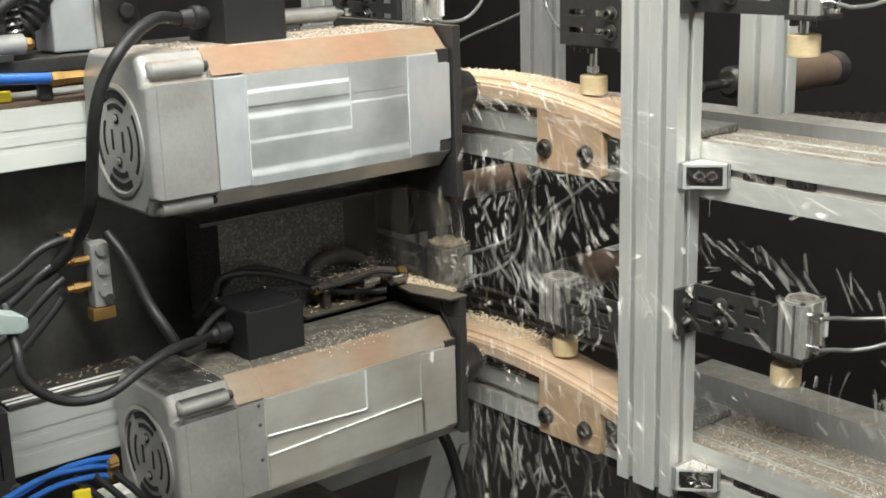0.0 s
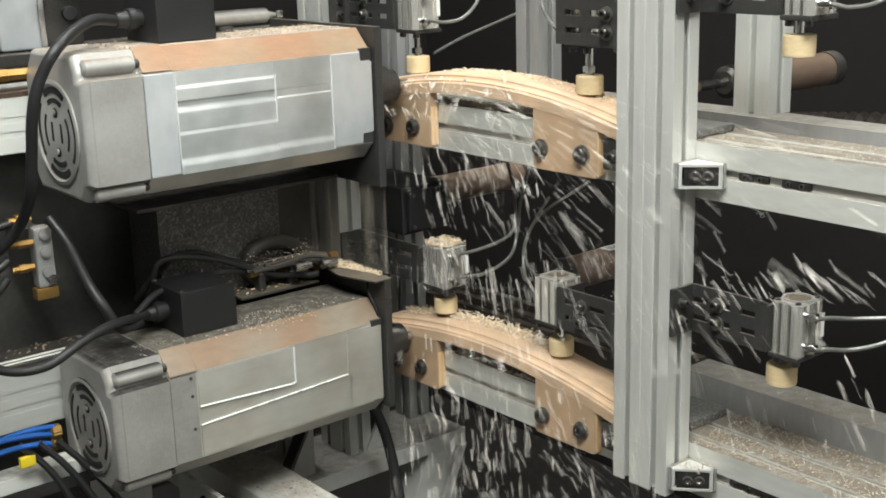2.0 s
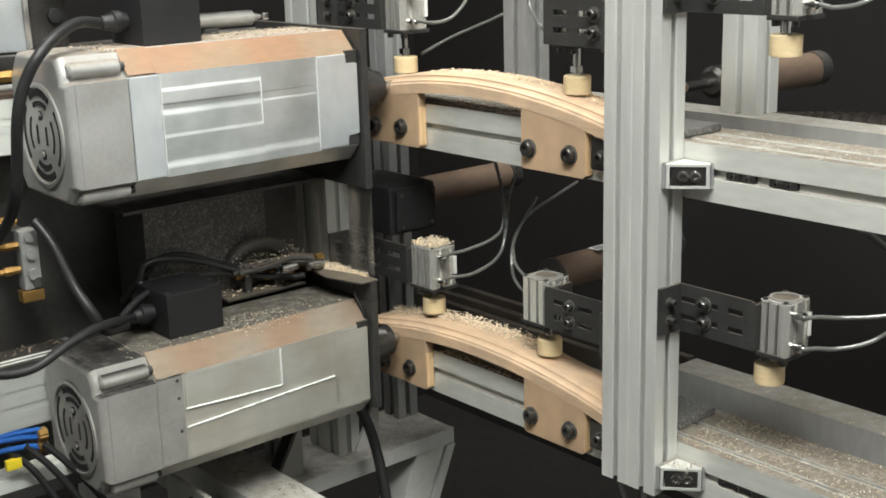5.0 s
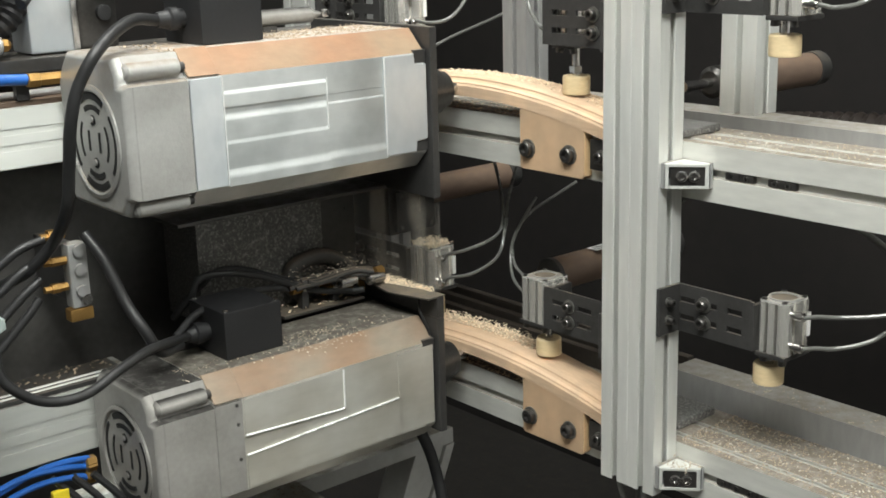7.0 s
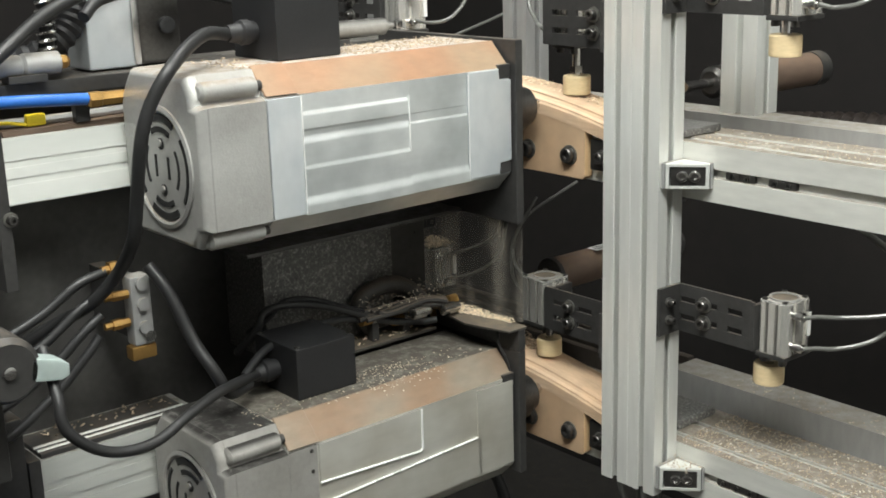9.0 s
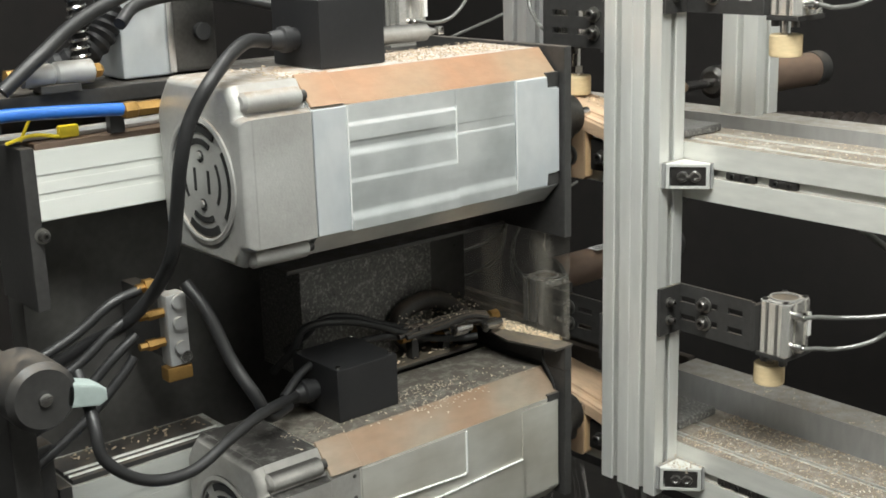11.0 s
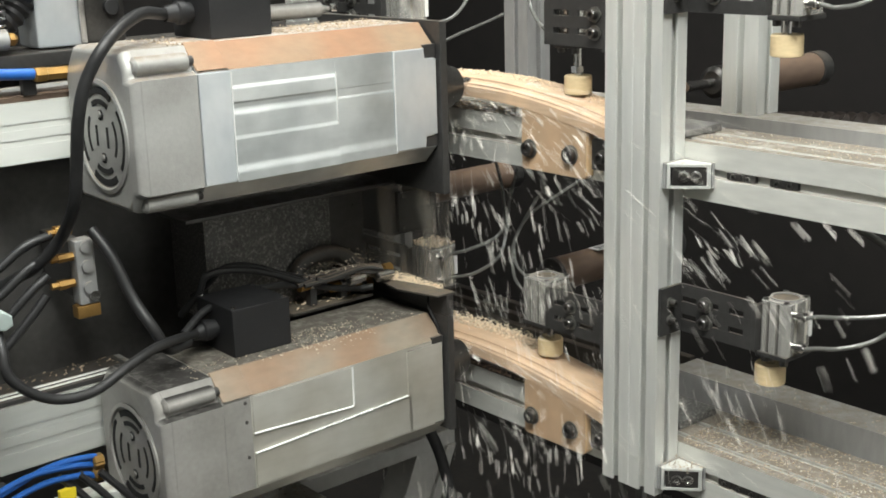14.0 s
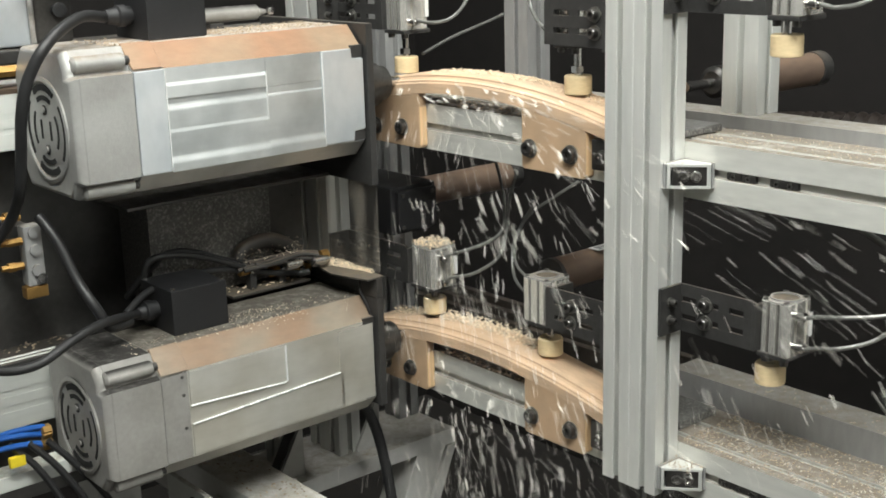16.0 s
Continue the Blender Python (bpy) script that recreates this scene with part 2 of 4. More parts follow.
def rod(axis, cu, cv, r, a, b, n=28, bevel=0.0, bm=None):
    return prism(disc(cu, cv, r, n), axis, a, b, bm, bevel)


def lathe(axis, cu, cv, rings, n=28, bm=None):
    """Rings (radius, place along the axis) round an axis, closed at both ends."""
    bm = bm or bmesh.new()
    rows = [[bm.verts.new(place(axis, u, v, w)) for u, v in disc(cu, cv, r, n)] for r, w in rings]
    for a, b in zip(rows, rows[1:]):
        for i in range(n):
            bm.faces.new((a[i], a[(i + 1) % n], b[(i + 1) % n], b[i]))
    bm.faces.new(rows[0]), bm.faces.new(rows[-1])
    return bm


def smooth_path(pts, steps=7):
    pts = [Vector(p) for p in pts]
    pts = [2 * pts[0] - pts[1]] + pts + [2 * pts[-1] - pts[-2]]
    out = []
    for a, b, c, d in zip(pts, pts[1:], pts[2:], pts[3:]):
        for i in range(steps):
            t = i / steps
            out.append(.5 * (2 * b + (c - a) * t + (2 * a - 5 * b + 4 * c - d) * t * t + (3 * b - a - 3 * c + d) * t ** 3))
    return out + [pts[-2]]


def tube(pts, r, n=10, steps=7, bm=None, wave=0.0, pitch=2):
    """A round hose along a smooth path; wave makes it corrugated."""
    bm = bm or bmesh.new()
    path = smooth_path(pts, steps)
    side, rows = Vector((0, 0, 1)), []
    for i, p in enumerate(path):
        d = (path[min(i + 1, len(path) - 1)] - path[max(i - 1, 0)]).normalized()
        side = (side - d * side.dot(d))
        side = side.normalized() if side.length > 1e-4 else d.orthogonal().normalized()
        up = d.cross(side)
        rr = r * (1 + (wave if i % pitch else -wave))
        rows.append([bm.verts.new(p + rr * (math.cos(2 * math.pi * k / n) * side + math.sin(2 * math.pi * k / n) * up)) for k in range(n)])
    for a, b in zip(rows, rows[1:]):
        for k in range(n):
            bm.faces.new((a[k], a[(k + 1) % n], b[(k + 1) % n], b[k]))
    bm.faces.new(rows[0]), bm.faces.new(rows[-1])
    return bm


def slotted(x0, x1, y0, y1, slots_x, slots_y, open_w=.008, lip=.0026, wide=.0092, deep=.0135, skip="", lines=()):
    """Outline of a T-slot profile: slot centres along x on both y faces, along y on both x faces."""
    h = open_w / 2

    def side(p, q, inward, centres, along):
        pts = [p]
        d = 1 if (q[along] > p[along]) else -1
        for c in sorted(list(centres) + [v for v in lines if along == 0], key=lambda v: v * d):
            if c in lines and along == 0:
                for off, dep in ((-.0009, 0), (0, .0010), (.0009, 0)):
                    m = [c + off * d, p[1] + inward * dep]
                    pts.append(tuple(m))
                continue

            def at(off, dep):
                m = [0, 0]
                m[along] = c + off * d
                m[1 - along] = p[1 - along] + inward * dep
                return tuple(m)
            pts += [at(-h - .0014, 0), at(-h - .0004, .0005), at(-h, .0014), at(-h, lip), at(-wide, lip + .0005), at(-wide, deep * .55), at(-h * .8, deep),
                    at(h * .8, deep), at(wide, deep * .55), at(wide, lip + .0005), at(h, lip), at(h, .0014), at(h + .0004, .0005), at(h + .0014, 0)]
        return pts
    a, b, c, d = (x0, y0), (x1, y0), (x1, y1), (x0, y1)
    return (side(a, b, 1, slots_x if "f" not in skip else [], 0) + side(b, c, -1, slots_y if "r" not in skip else [], 1)
            + side(c, d, -1, slots_x if "b" not in skip else [], 0) + side(d, a, 1, slots_y if "l" not in skip else [], 1))


def socket_bolt(axis, cu, cv, face, out, r=.0075, parent=None, washer=.011, name="bolt", mat=None):
    """A socket-head bolt with washer on a face; out is the sign of the way it points."""
    mat = mat or DARK_STEEL
    w = part("washer", lathe(axis, cu, cv, [(washer, face - .001 * out), (washer, face + .0016 * out), (washer * .5, face + .0019 * out)]), STEEL if mat is STEEL else GROOVE, parent)
    f = face + .0016 * out
    rings = [(r, f), (r, f + .006 * out), (r * .86, f + .0072 * out), (r * .5, f + .0072 * out), (r * .46, f + .0032 * out)]
    part(name, lathe(axis, cu, cv, rings, 20), mat, parent)
    return w


# ---- setting ----
tagged(part("floor", box(-4, 4, -4, 4, -.1, 0), FLOOR), "dark dusty concrete workshop floor", "floor", kind="structure")
tagged(part("ceiling", box(-4, 4, -4, 4, 3.0, 3.1), ROOM), "grey painted workshop ceiling", "ceiling", kind="structure")
tagged(part("wall_north", box(-4, 4, 4, 4.1, 0, 3), REFLECT_WALL), "unseen white wall behind the backdrop, added for reflections", "wall", kind="structure")
tagged(part("wall_south", box(-4, 4, -4.1, -4, 0, 3), ROOM), "grey painted workshop wall", "wall", kind="structure")
tagged(part("wall_east", box(4, 4.1, -4, 4, 0, 3), REFLECT_WALL), "unseen white wall added for the metal to reflect", "wall", kind="structure")
tagged(part("wall_west", box(-4.1, -4, -4, 4, 0, 3), ROOM), "pale workshop wall behind the machine that returns fill light", "wall", kind="structure")
# Two black sheets, added in place of the dark room behind the machine.
tagged(part("backdrop", box(-1.9, 1.6, 1.2, 1.24, 0, 2.4), DARK), "added black sheet standing in for the dark background", "guard panel", kind="structure")
tagged(part("backdrop", box(-1.94, -1.9, -1.2, 1.24, 0, 2.4), DARK), "added black sheet standing in for the dark background", "guard panel", kind="structure")


# Housings and glowing diffusers made up for the unseen lamps.
def added_lamp_fixtures():
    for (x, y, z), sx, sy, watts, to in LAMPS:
        t = thing("added_ceiling_light", (x, y, 2.8), "added, unseen ceiling light with white diffuser", "ceiling light", "ceiling lights")
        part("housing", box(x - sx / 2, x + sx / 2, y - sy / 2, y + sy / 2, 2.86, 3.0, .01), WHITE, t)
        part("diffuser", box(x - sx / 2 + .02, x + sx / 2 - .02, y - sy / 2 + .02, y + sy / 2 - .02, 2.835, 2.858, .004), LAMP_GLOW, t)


added_lamp_fixtures()

# ---- machine frame ----
LEVEL = -.350


def column(x0, x1, y0, y1, z0, z1, sx, sy, mat, label, lines=()):
    t = thing("profile_column", ((x0 + x1) / 2, (y0 + y1) / 2, z0), label, "column", "upright profiles")
    part("profile", prism(slotted(x0, x1, y0, y1, sx, sy, lines=lines), "z", z0, z1), mat, t)
    return t


main_column = column(-.08, 0, 0, .04, .751, 1.75, (-.06, -.02), (.02,), ALU, "silver aluminium T-slot column in front of the rails", (-.04,))
left_column = column(-.71, -.63, 0, .04, .592, 1.75, (-.69, -.65), (.02,), ALU, "silver aluminium T-slot column behind the spindle plates")
column(-.0385, .0095, .153, .195, 1.1735, 1.75, (-.0145,), (.174,), ALU, "silver aluminium T-slot post standing on the upper rail")
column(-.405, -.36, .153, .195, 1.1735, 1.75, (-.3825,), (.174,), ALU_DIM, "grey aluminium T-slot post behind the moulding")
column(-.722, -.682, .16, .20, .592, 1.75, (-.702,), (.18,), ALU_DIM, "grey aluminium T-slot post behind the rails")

tubes_end = thing("air_tubes", (-.06, .02, .5), "milky air tubes hanging out of the column foot", "air tube")
for x, y, dx in ((-.068, .02, .03), (-.045, .024, .02), (-.028, .016, .012), (-.01, .022, -.004)):
    part("tube", tube([(x, y, .80), (x, y, .74), (x + dx * .6, y, .70), (x + dx, y + .01, .62), (x + dx, y + .05, .5)], .0035, 8), TUBE, tubes_end)


def rail(dz, wall_y, wall_top):
    z0, z1 = 1.0968 + dz, 1.1588 + dz
    t = thing("support_rail", (-.1, .08, z0), "dusty aluminium T-slot rail carrying the wooden mouldings", "rail", "support rails")
    yz = slotted(.041, wall_y, z0, z1, (.061, .101), ((z0 + z1) / 2,), open_w=.009, wide=.006, deep=.006)
    part("profile", prism(yz, "x", -.62, 1.2), ALU_X, t)
    start = -.62 if dz == 0 else -.10
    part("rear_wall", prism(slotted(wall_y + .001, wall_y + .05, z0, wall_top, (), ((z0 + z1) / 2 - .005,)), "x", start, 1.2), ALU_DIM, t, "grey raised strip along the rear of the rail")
    # Behind the lower moulding, dark bars take the place of the wall.
    if dz:
        for y0, top in ((wall_y + .001, wall_top - .012), (wall_y + .018, wall_top - .004), (wall_y + .036, wall_top + .004)):
            part("rear_bar", box(-.62, start - .001, y0, y0 + .0125, z0, top, .0015), DUSKY, t, "dark brown bar with dust on top behind the moulding")
    return t


upper_rail = rail(0, .138, 1.1733)
lower_rail = rail(LEVEL - .002, .150, .842)


def slot_nuts(dz, xs):
    """Square nuts and grub screws left in the front slot of a rail."""
    z = 1.1278 + dz
    for x in xs:
        t = thing("slot_nut", (x, .043, z - .004), "dark steel slot nut with grub screw in the rail slot", "slot nut", "slot nuts")
        part("nut", box(x - .009, x + .009, .0425, .049, z - .0038, z + .0038, .0008), DARK_STEEL, t)
        part("grub_screw", lathe("y", x, z, [(.0034, .0445), (.0034, .0405), (.0018, .0405), (.0016, .0425)], 14), STEEL, t)


slot_nuts(0, (.064, .083, .118, .134))
slot_nuts(LEVEL - .002, (.066, .085, .103, .122, .142))


def corner_bracket(dz):
    """Die-cast angle bracket in the corner between column and rail."""
    z0, z1 = 1.1125 + dz, 1.1405 + dz
    k = .86
    t = thing("angle_bracket", (.03, .02, z0), "die-cast silver angle bracket joining column and rail", "bracket", "angle brackets")
    # Flange and foot take a darker metal to paint the bracket's inner shade.
    part("flange", box(.0005, .005, .003, .0405, z0, z1, .0008), ALU_DIM, t)
    part("foot", box(.0005, .048 * k, .0362, .0405, z0, z1, .0008), ALU_DIM, t)
    for z in (z0, z1 - .003):
        part("web", prism([(.005, .005), (.005, .0362), (.046 * k, .0362), (.0475 * k, .0335), (.0085 * k, .004)], "z", z, z + .003, bevel=.0005), ALU, t)
    part("rim", prism([(.0085 * k, .0025), (.0485 * k, .032), (.0475 * k, .0342), (.0065 * k, .005)], "z", z0 + .0008, z0 + .0035), ALU, t)
    part("rim", prism([(.0085 * k, .0025), (.0485 * k, .032), (.0475 * k, .0342), (.0065 * k, .005)], "z", z1 - .0035, z1 - .0008), ALU, t)
    for p in ([(.0085 * k, .0025), (.0115 * k, .0047), (.0095 * k, .0072), (.0065 * k, .005)], [(.0455 * k, .0298), (.0485 * k, .032), (.0475 * k, .0342), (.0445 * k, .0320)]):
        part("rim", prism(p, "z", z0 + .0036, z1 - .0036), ALU, t)
    # This dark slab stands for the shaded hollow of the bracket.
    part("shade_lining", prism([(.012 * k, .0072), (.0445 * k, .0312), (.0435 * k, .0330), (.011 * k, .0090)], "z", z0 + .0036, z1 - .0036), DARK_STEEL, t, "dark slab painting the shade inside the bracket")
    for f in (.33, .68):
        bx, by = (.012 + .0325 * f) * k, .0072 + .024 * f
        bm = lathe("z", 0, 0, [(.0062, 0), (.0062, .003), (.005, .0036), (.0034, .0036), (.003, .0015)], 18)
        bmesh.ops.transform(bm, matrix=Matrix.Translation((bx, by, (z0 + z1) / 2)) @ Euler((radians(90), 0, radians(40.6))).to_matrix().to_4x4(), verts=bm.verts)
        part("bolt", bm, STEEL, t)
    socket_bolt("y", .028, (z0 + z1) / 2, .0362, -1, .0068, t, .009)
    bm = lathe("x", .02, (z0 + z1) / 2, [(.009, .0045), (.009, .0065), (.0068, .0067), (.0068, .0125), (.003, .0125), (.003, .009)], 20)
    part("bolt", bm, STEEL, t)


corner_bracket(0)
corner_bracket(LEVEL - .002)


# ---- moulding and its fixture blocks ----
ARC_X, ARC_R = -.343, 1.02


def arc_point(x, top, inset):
    """Place on the arch at this x, inset below its top line."""
    a = math.asin((x - ARC_X) / ARC_R)
    return (ARC_X + (ARC_R - inset) * math.sin(a), top - ARC_R + (ARC_R - inset) * math.cos(a))


def moulding(dz):
    top, thick = 1.2045 + dz, .0255
    t = thing("curved_moulding", (ARC_X, .05, top - thick), "freshly milled curved beech moulding clamped over the rail", "moulding", "curved mouldings")
    sec = [(.026, thick), (.026, .0125), (.0275, .0105), (.0275, .0085), (.0325, .0070), (.0345, .0045), (.0345, .0022), (.037, .0004), (.040, 0), (.082, 0), (.082, thick)]
    bm = bmesh.new()
    rows = []
    for i in range(57):
        x = -.573 + i * (.4885 / 56)
        row = []
        for y, d in sec:
            px, pz = arc_point(x, top, d)
            row.append(bm.verts.new((px, y, pz)))
        rows.append(row)
    n = len(sec)
    for a, b in zip(rows, rows[1:]):
        for i in range(n):
            bm.faces.new((a[i], a[(i + 1) % n], b[(i + 1) % n], b[i]))
    bm.faces.new(rows[0]), bm.faces.new(rows[-1])
    part("moulding_body", bm, WOOD_CUT, t)
    return t


def block(dz, x0, x1, bolts, cut_right, cut_left):
    """A plywood block bolted to the rail, its top shaped to the moulding's underside."""
    z0 = 1.0992 + dz
    t = thing("fixture_block", ((x0 + x1) / 2, .033, z0), "tan plywood fixture block bolted to the rail", "fixture block", "plywood fixture blocks")
    poly = [(x0 + .003, z0), (x1 - .003, z0), (x1, z0 + .003)]
    for i in range(13):
        x = x1 + (x0 - x1) * i / 12
        z = arc_point(x, 1.2045 + dz, .0262)[1]
        poly.append((x, min(z, z0 + .062 + cut_right) if i == 0 else z))
    poly.append((x0, z0 + .003))
    part("block", prism(poly, "y", .0265, .0405, bevel=.0008, seg=1), PLY, t)
    part("end_grain", prism([(.0275, z0 + .004), (.0398, z0 + .004), (.0398, z0 + .056), (.0275, z0 + .056)], "x", x1 + .0001, x1 + .0008), PLY_EDGE, t, "striped plywood edge")
    for x, z in bolts:
        socket_bolt("y", x, z + dz, .0265, -1, .0092, t, .0118)
    return t


for dz in (0, LEVEL):
    moulding(dz)
    block(dz, -.2415, -.1345, ((-.2265, 1.1255), (-.1575, 1.1262)), -.002, 0)
    block(dz, -.566, -.4405, ((-.5345, 1.1215), (-.476, 1.1250)), .02, 0)


def stop(dz):
    """A steel stop screwed to the rail beside the right block."""
    z = 1.112 + dz
    t = thing("rail_stop", (-.112, .036, z), "small dark steel stop screwed to the rail", "stop")
    part("stop_body", box(-.128, -.092, .030, .0408, z, z + .036, .001), DARK_STEEL, t)
    socket_bolt("y", -.110, z + .016, .030, -1, .0068, t, .009)


stop(0)
stop(LEVEL)


# Low dark blocks fill the dark patch beside the column on each rail.
def pad(name, x0, x1, y0, y1, z0, z1, label):
    return solo(name, box(x0, x1, y0, y1, z0, z1, .002), SPECKLED, label, "rest pad", "rest pads")


pad("dark_block", -.10, -.009, .052, .118, 1.1592, 1.168, "dark speckled block on the upper rail beside the column")
pad("dark_block", -.10, -.018, .066, .136, .8072, .817, "dark speckled block on the lower rail beside the column")


# ---- pneumatic clamps ----
def clamp(x_cap, z_body, z_cap, label, reach=None, y=.06, shift=0.0, covered=False, hx=.0185, bolt_at=.04, rc=.0165):
    """A compact cylinder over a wooden cap; reach tells where its bracket's column stands."""
    x = x_cap + shift
    t = thing("pneumatic_clamp", (x, y, z_cap), label, "clamp", "pneumatic clamps")
    hy, h = .0235, .056
    z0, z1 = z_body, z_body + h
    c, g, d = .0062, .0021, .0026
    sec = [(x - hx + c, y - hy)]
    for f in (-.30, .34):
        m = x + f * hx
        sec += [(m - g, y - hy), (m - g, y - hy + d), (m + g, y - hy + d), (m + g, y - hy)]
    sec += [(x + hx - c, y - hy), (x + hx, y - hy + c)]
    for f in (-.36, .42):
        m = y + f * hy
        sec += [(x + hx, m - g), (x + hx - d, m - g), (x + hx - d, m + g), (x + hx, m + g)]
    sec += [(x + hx, y + hy - c), (x + hx - c, y + hy), (x - hx + c, y + hy), (x - hx, y + hy - c), (x - hx, y - hy + c)]
    body = part("cylinder_body", prism(sec, "z", z0, z1), CHROME, t)
    # Dark strips on the groove floors put the recess shade into colour.
    for f in (-.30, .34):
        part("groove", box(x + f * hx - g + .0002, x + f * hx + g - .0002, y - hy + d - .0006, y - hy + d + .0004, z0 + .0006, z1 - .0006), GROOVE, body, "dark strip painting the shade in a sensor groove")
    part("top_plate", box(x - hx + .003, x + hx - .003, y - hy + .003, y + hy - .003, z1 + .0001, z1 + .0012, .0005), ALU_DIM, t)
    part("top_ring", lathe("z", x, y, [(.0165, z1 + .0010), (.0165, z1 + .0030), (.0142, z1 + .0030), (.0142, z1 + .0014)]), ALU_DIM, t)
    part("bore", lathe("z", x, y, [(.0138, z1 + .0010), (.0138, z1 + .0016), (.006, z1 + .0018)]), DUST_SHELF, t, "dusty end cap of the bore")
    for sx, sy in ((-1, -1), (1, -1), (1, 1), (-1, 1)):
        part("corner_screw", lathe("z", x + sx * (hx - .006), y + sy * (hy - .006), [(.0032, z1 + .001), (.0032, z1 + .0026), (.0016, z1 + .0026), (.0014, z1 + .0016)], 12), DARK_STEEL, t)
    part("bottom_flange", box(x - hx, x + hx, y - hy, y + hy, z0 - .0055, z0 - .0005, .001), BLACK, t)
    for sx in (-1, 1):
        part("flange_screw", lathe("z", x + sx * (hx - .007), y - hy + .007, [(.0042, z0 - .0115), (.0046, z0 - .0105), (.0046, z0 - .0056)], 14), DARK_STEEL, t)
    part("piston_rod", rod("z", x_cap, y, .0052, z_cap + .0215, z0 - .004, 18), STEEL, t)
    if z0 - z_cap > .05:
        part("lock_nut", prism(disc(x_cap, y, .0085, 6), "z", z_cap + .0255, z_cap + .033), STEEL, t)
    part("cap", lathe("z", x_cap, y, [(rc - .0008, z_cap), (rc, z_cap + .0015), (rc, z_cap + .0205), (rc - .001, z_cap + .022)], 36), CAP, t, "turned pale wooden pressing cap")
    for z in (z0 + .011, z1 - .011):
        f = part("fitting", lathe("x", y - .012, z, [(.0042, x + hx), (.0042, x + hx + .006), (.0052, x + hx + .0065), (.0052, x + hx + .013), (.0028, x + hx + .0135), (.0028, x + hx + .016)], 16), STEEL, t)
    part("label_strip", box(x + hx + .0013, x + hx + .0018, y + .0135, y + .0195, z0 + .016, z1 - .014), LABEL, t)
    if reach is None:
        return t
    s = 1 if x > reach else -1
    yb = y - (.0335 if covered else .027)
    b0, b1 = z0 - .001, z1 - .002
    arm = thing("clamp_bracket", (reach + s * .02, .03, b0), "black slotted steel bracket holding a pneumatic clamp", "bracket", "clamp brackets")
    part("column_flange", box(*sorted((reach + s * .0005, reach + s * .0055)), -.0005, yb + .004, b0, b1, .001), BLACK, arm)
    end = x + s * hx if covered else x - s * (hx + .0055)
    zs = (b0, b0 + .014, b0 + .0205, b1 - .0205, b1 - .014, b1)
    for za, zb in ((zs[0], zs[1]), (zs[2], zs[3]), (zs[4], zs[5])):
        part("strip", box(*sorted((reach + s * .0055, end)), yb, yb + .004, za, zb, .0005), BLACK, arm)
    for px in (.3, .62, .97):
        xx = reach + s * .0055 + (end - reach - s * .0055) * px
        part("bridge", box(xx - .007, xx + .007, yb + .0002, yb + .0038, b0 + .001, b1 - .001), BLACK, arm)
    for z in (b0 + .017, b1 - .0175):
        bx = reach + s * bolt_at
        socket_bolt("y", bx, z, yb, -1, .0062, arm, .0088)
        socket_bolt("x", .014, z, reach + s * .0055, s, .004, arm, .0055)
    back = (x + s * (hx + .0003), x + s * (hx + .005)) if covered else (end, x - s * (hx + .0003))
    part("end_flange", box(*sorted(back), yb, y + hy - .004, b0, b1 - .004, .0008), BLACK, arm)
    return t


clamp(.1075, .9465, .9050, "pneumatic clamp with raised wooden cap over the lower rail", 0, shift=.016)
clamp(.1105, 1.2985, 1.2560, "pneumatic clamp with raised wooden cap over the upper rail", 0, shift=.010)
clamp(-.2265, .8985, .8520, "pneumatic clamp pressing its cap onto the lower moulding", -.08, shift=-.0065, hx=.0235, bolt_at=.084, rc=.0162)
clamp(-.178, 1.254, 1.193, "pneumatic clamp behind its slotted bracket over the upper moulding", -.08, covered=True)
clamp(-.459, .8985, .8560, "chip-covered pneumatic clamp pressing on the lower moulding", -.63, shift=.001, hx=.026, rc=.0165)
clamp(-.505, 1.2545, 1.1945, "pneumatic clamp pressing its cap onto the upper moulding", -.63, shift=.004, hx=.0215)


def air_tube(pts, r=.0024, label="milky plastic air tube plugged into a clamp", mat=None, group="air tubes"):
    return solo("air_tube", tube(pts, r, 10, 8), mat or TUBE, label, "air tube", group)


air_tube([(.157, .048, .9915), (.172, .049, .996), (.198, .05, 1.001), (.234, .07, 1.007), (.28, .11, 1.02), (.36, .3, 1.03)])
air_tube([(.157, .048, .9575), (.172, .049, .962), (.194, .05, .967), (.219, .07, .976), (.25, .11, .999), (.33, .3, 1.03)])
air_tube([(.154, .048, 1.3095), (.162, .049, 1.308), (.173, .05, 1.307), (.184, .08, 1.311), (.21, .11, 1.335), (.25, .2, 1.40)])
air_tube([(-.418, .048, .9435), (-.41, .05, .952), (-.385, .06, .961), (-.371, .1, .974), (-.375, .12, .994), (-.412, .15, 1.031), (-.468, .19, 1.056)])
air_tube([(-.418, .048, .9095), (-.41, .05, .918), (-.378, .065, .928), (-.355, .09, .951), (-.361, .11, .982), (-.395, .15, 1.018), (-.43, .2, 1.05)])
air_tube([(-.26, .05, .95), (-.311, .08, .953), (-.344, .11, .973), (-.366, .16, .996), (-.399, .25, 1.005), (-.407, .3, 1.015)])
air_tube([(-.26, .05, .927), (-.314, .08, .933), (-.337, .1, .964), (-.352, .13, .988), (-.36, .17, 1.02)])
air_tube([(-.472, .05, 1.268), (-.435, .05, 1.266), (-.42, .07, 1.271), (-.425, .1, 1.289), (-.435, .12, 1.314), (-.45, .15, 1.37)])
air_tube([(-.213, .05, 1.265), (-.233, .06, 1.266), (-.27, .08, 1.278), (-.3, .1, 1.3), (-.31, .12, 1.36)])
air_tube([(-.543, .12, 1.212), (-.566, .2, 1.229), (-.575, .3, 1.251), (-.58, .4, 1.28)], .0025)
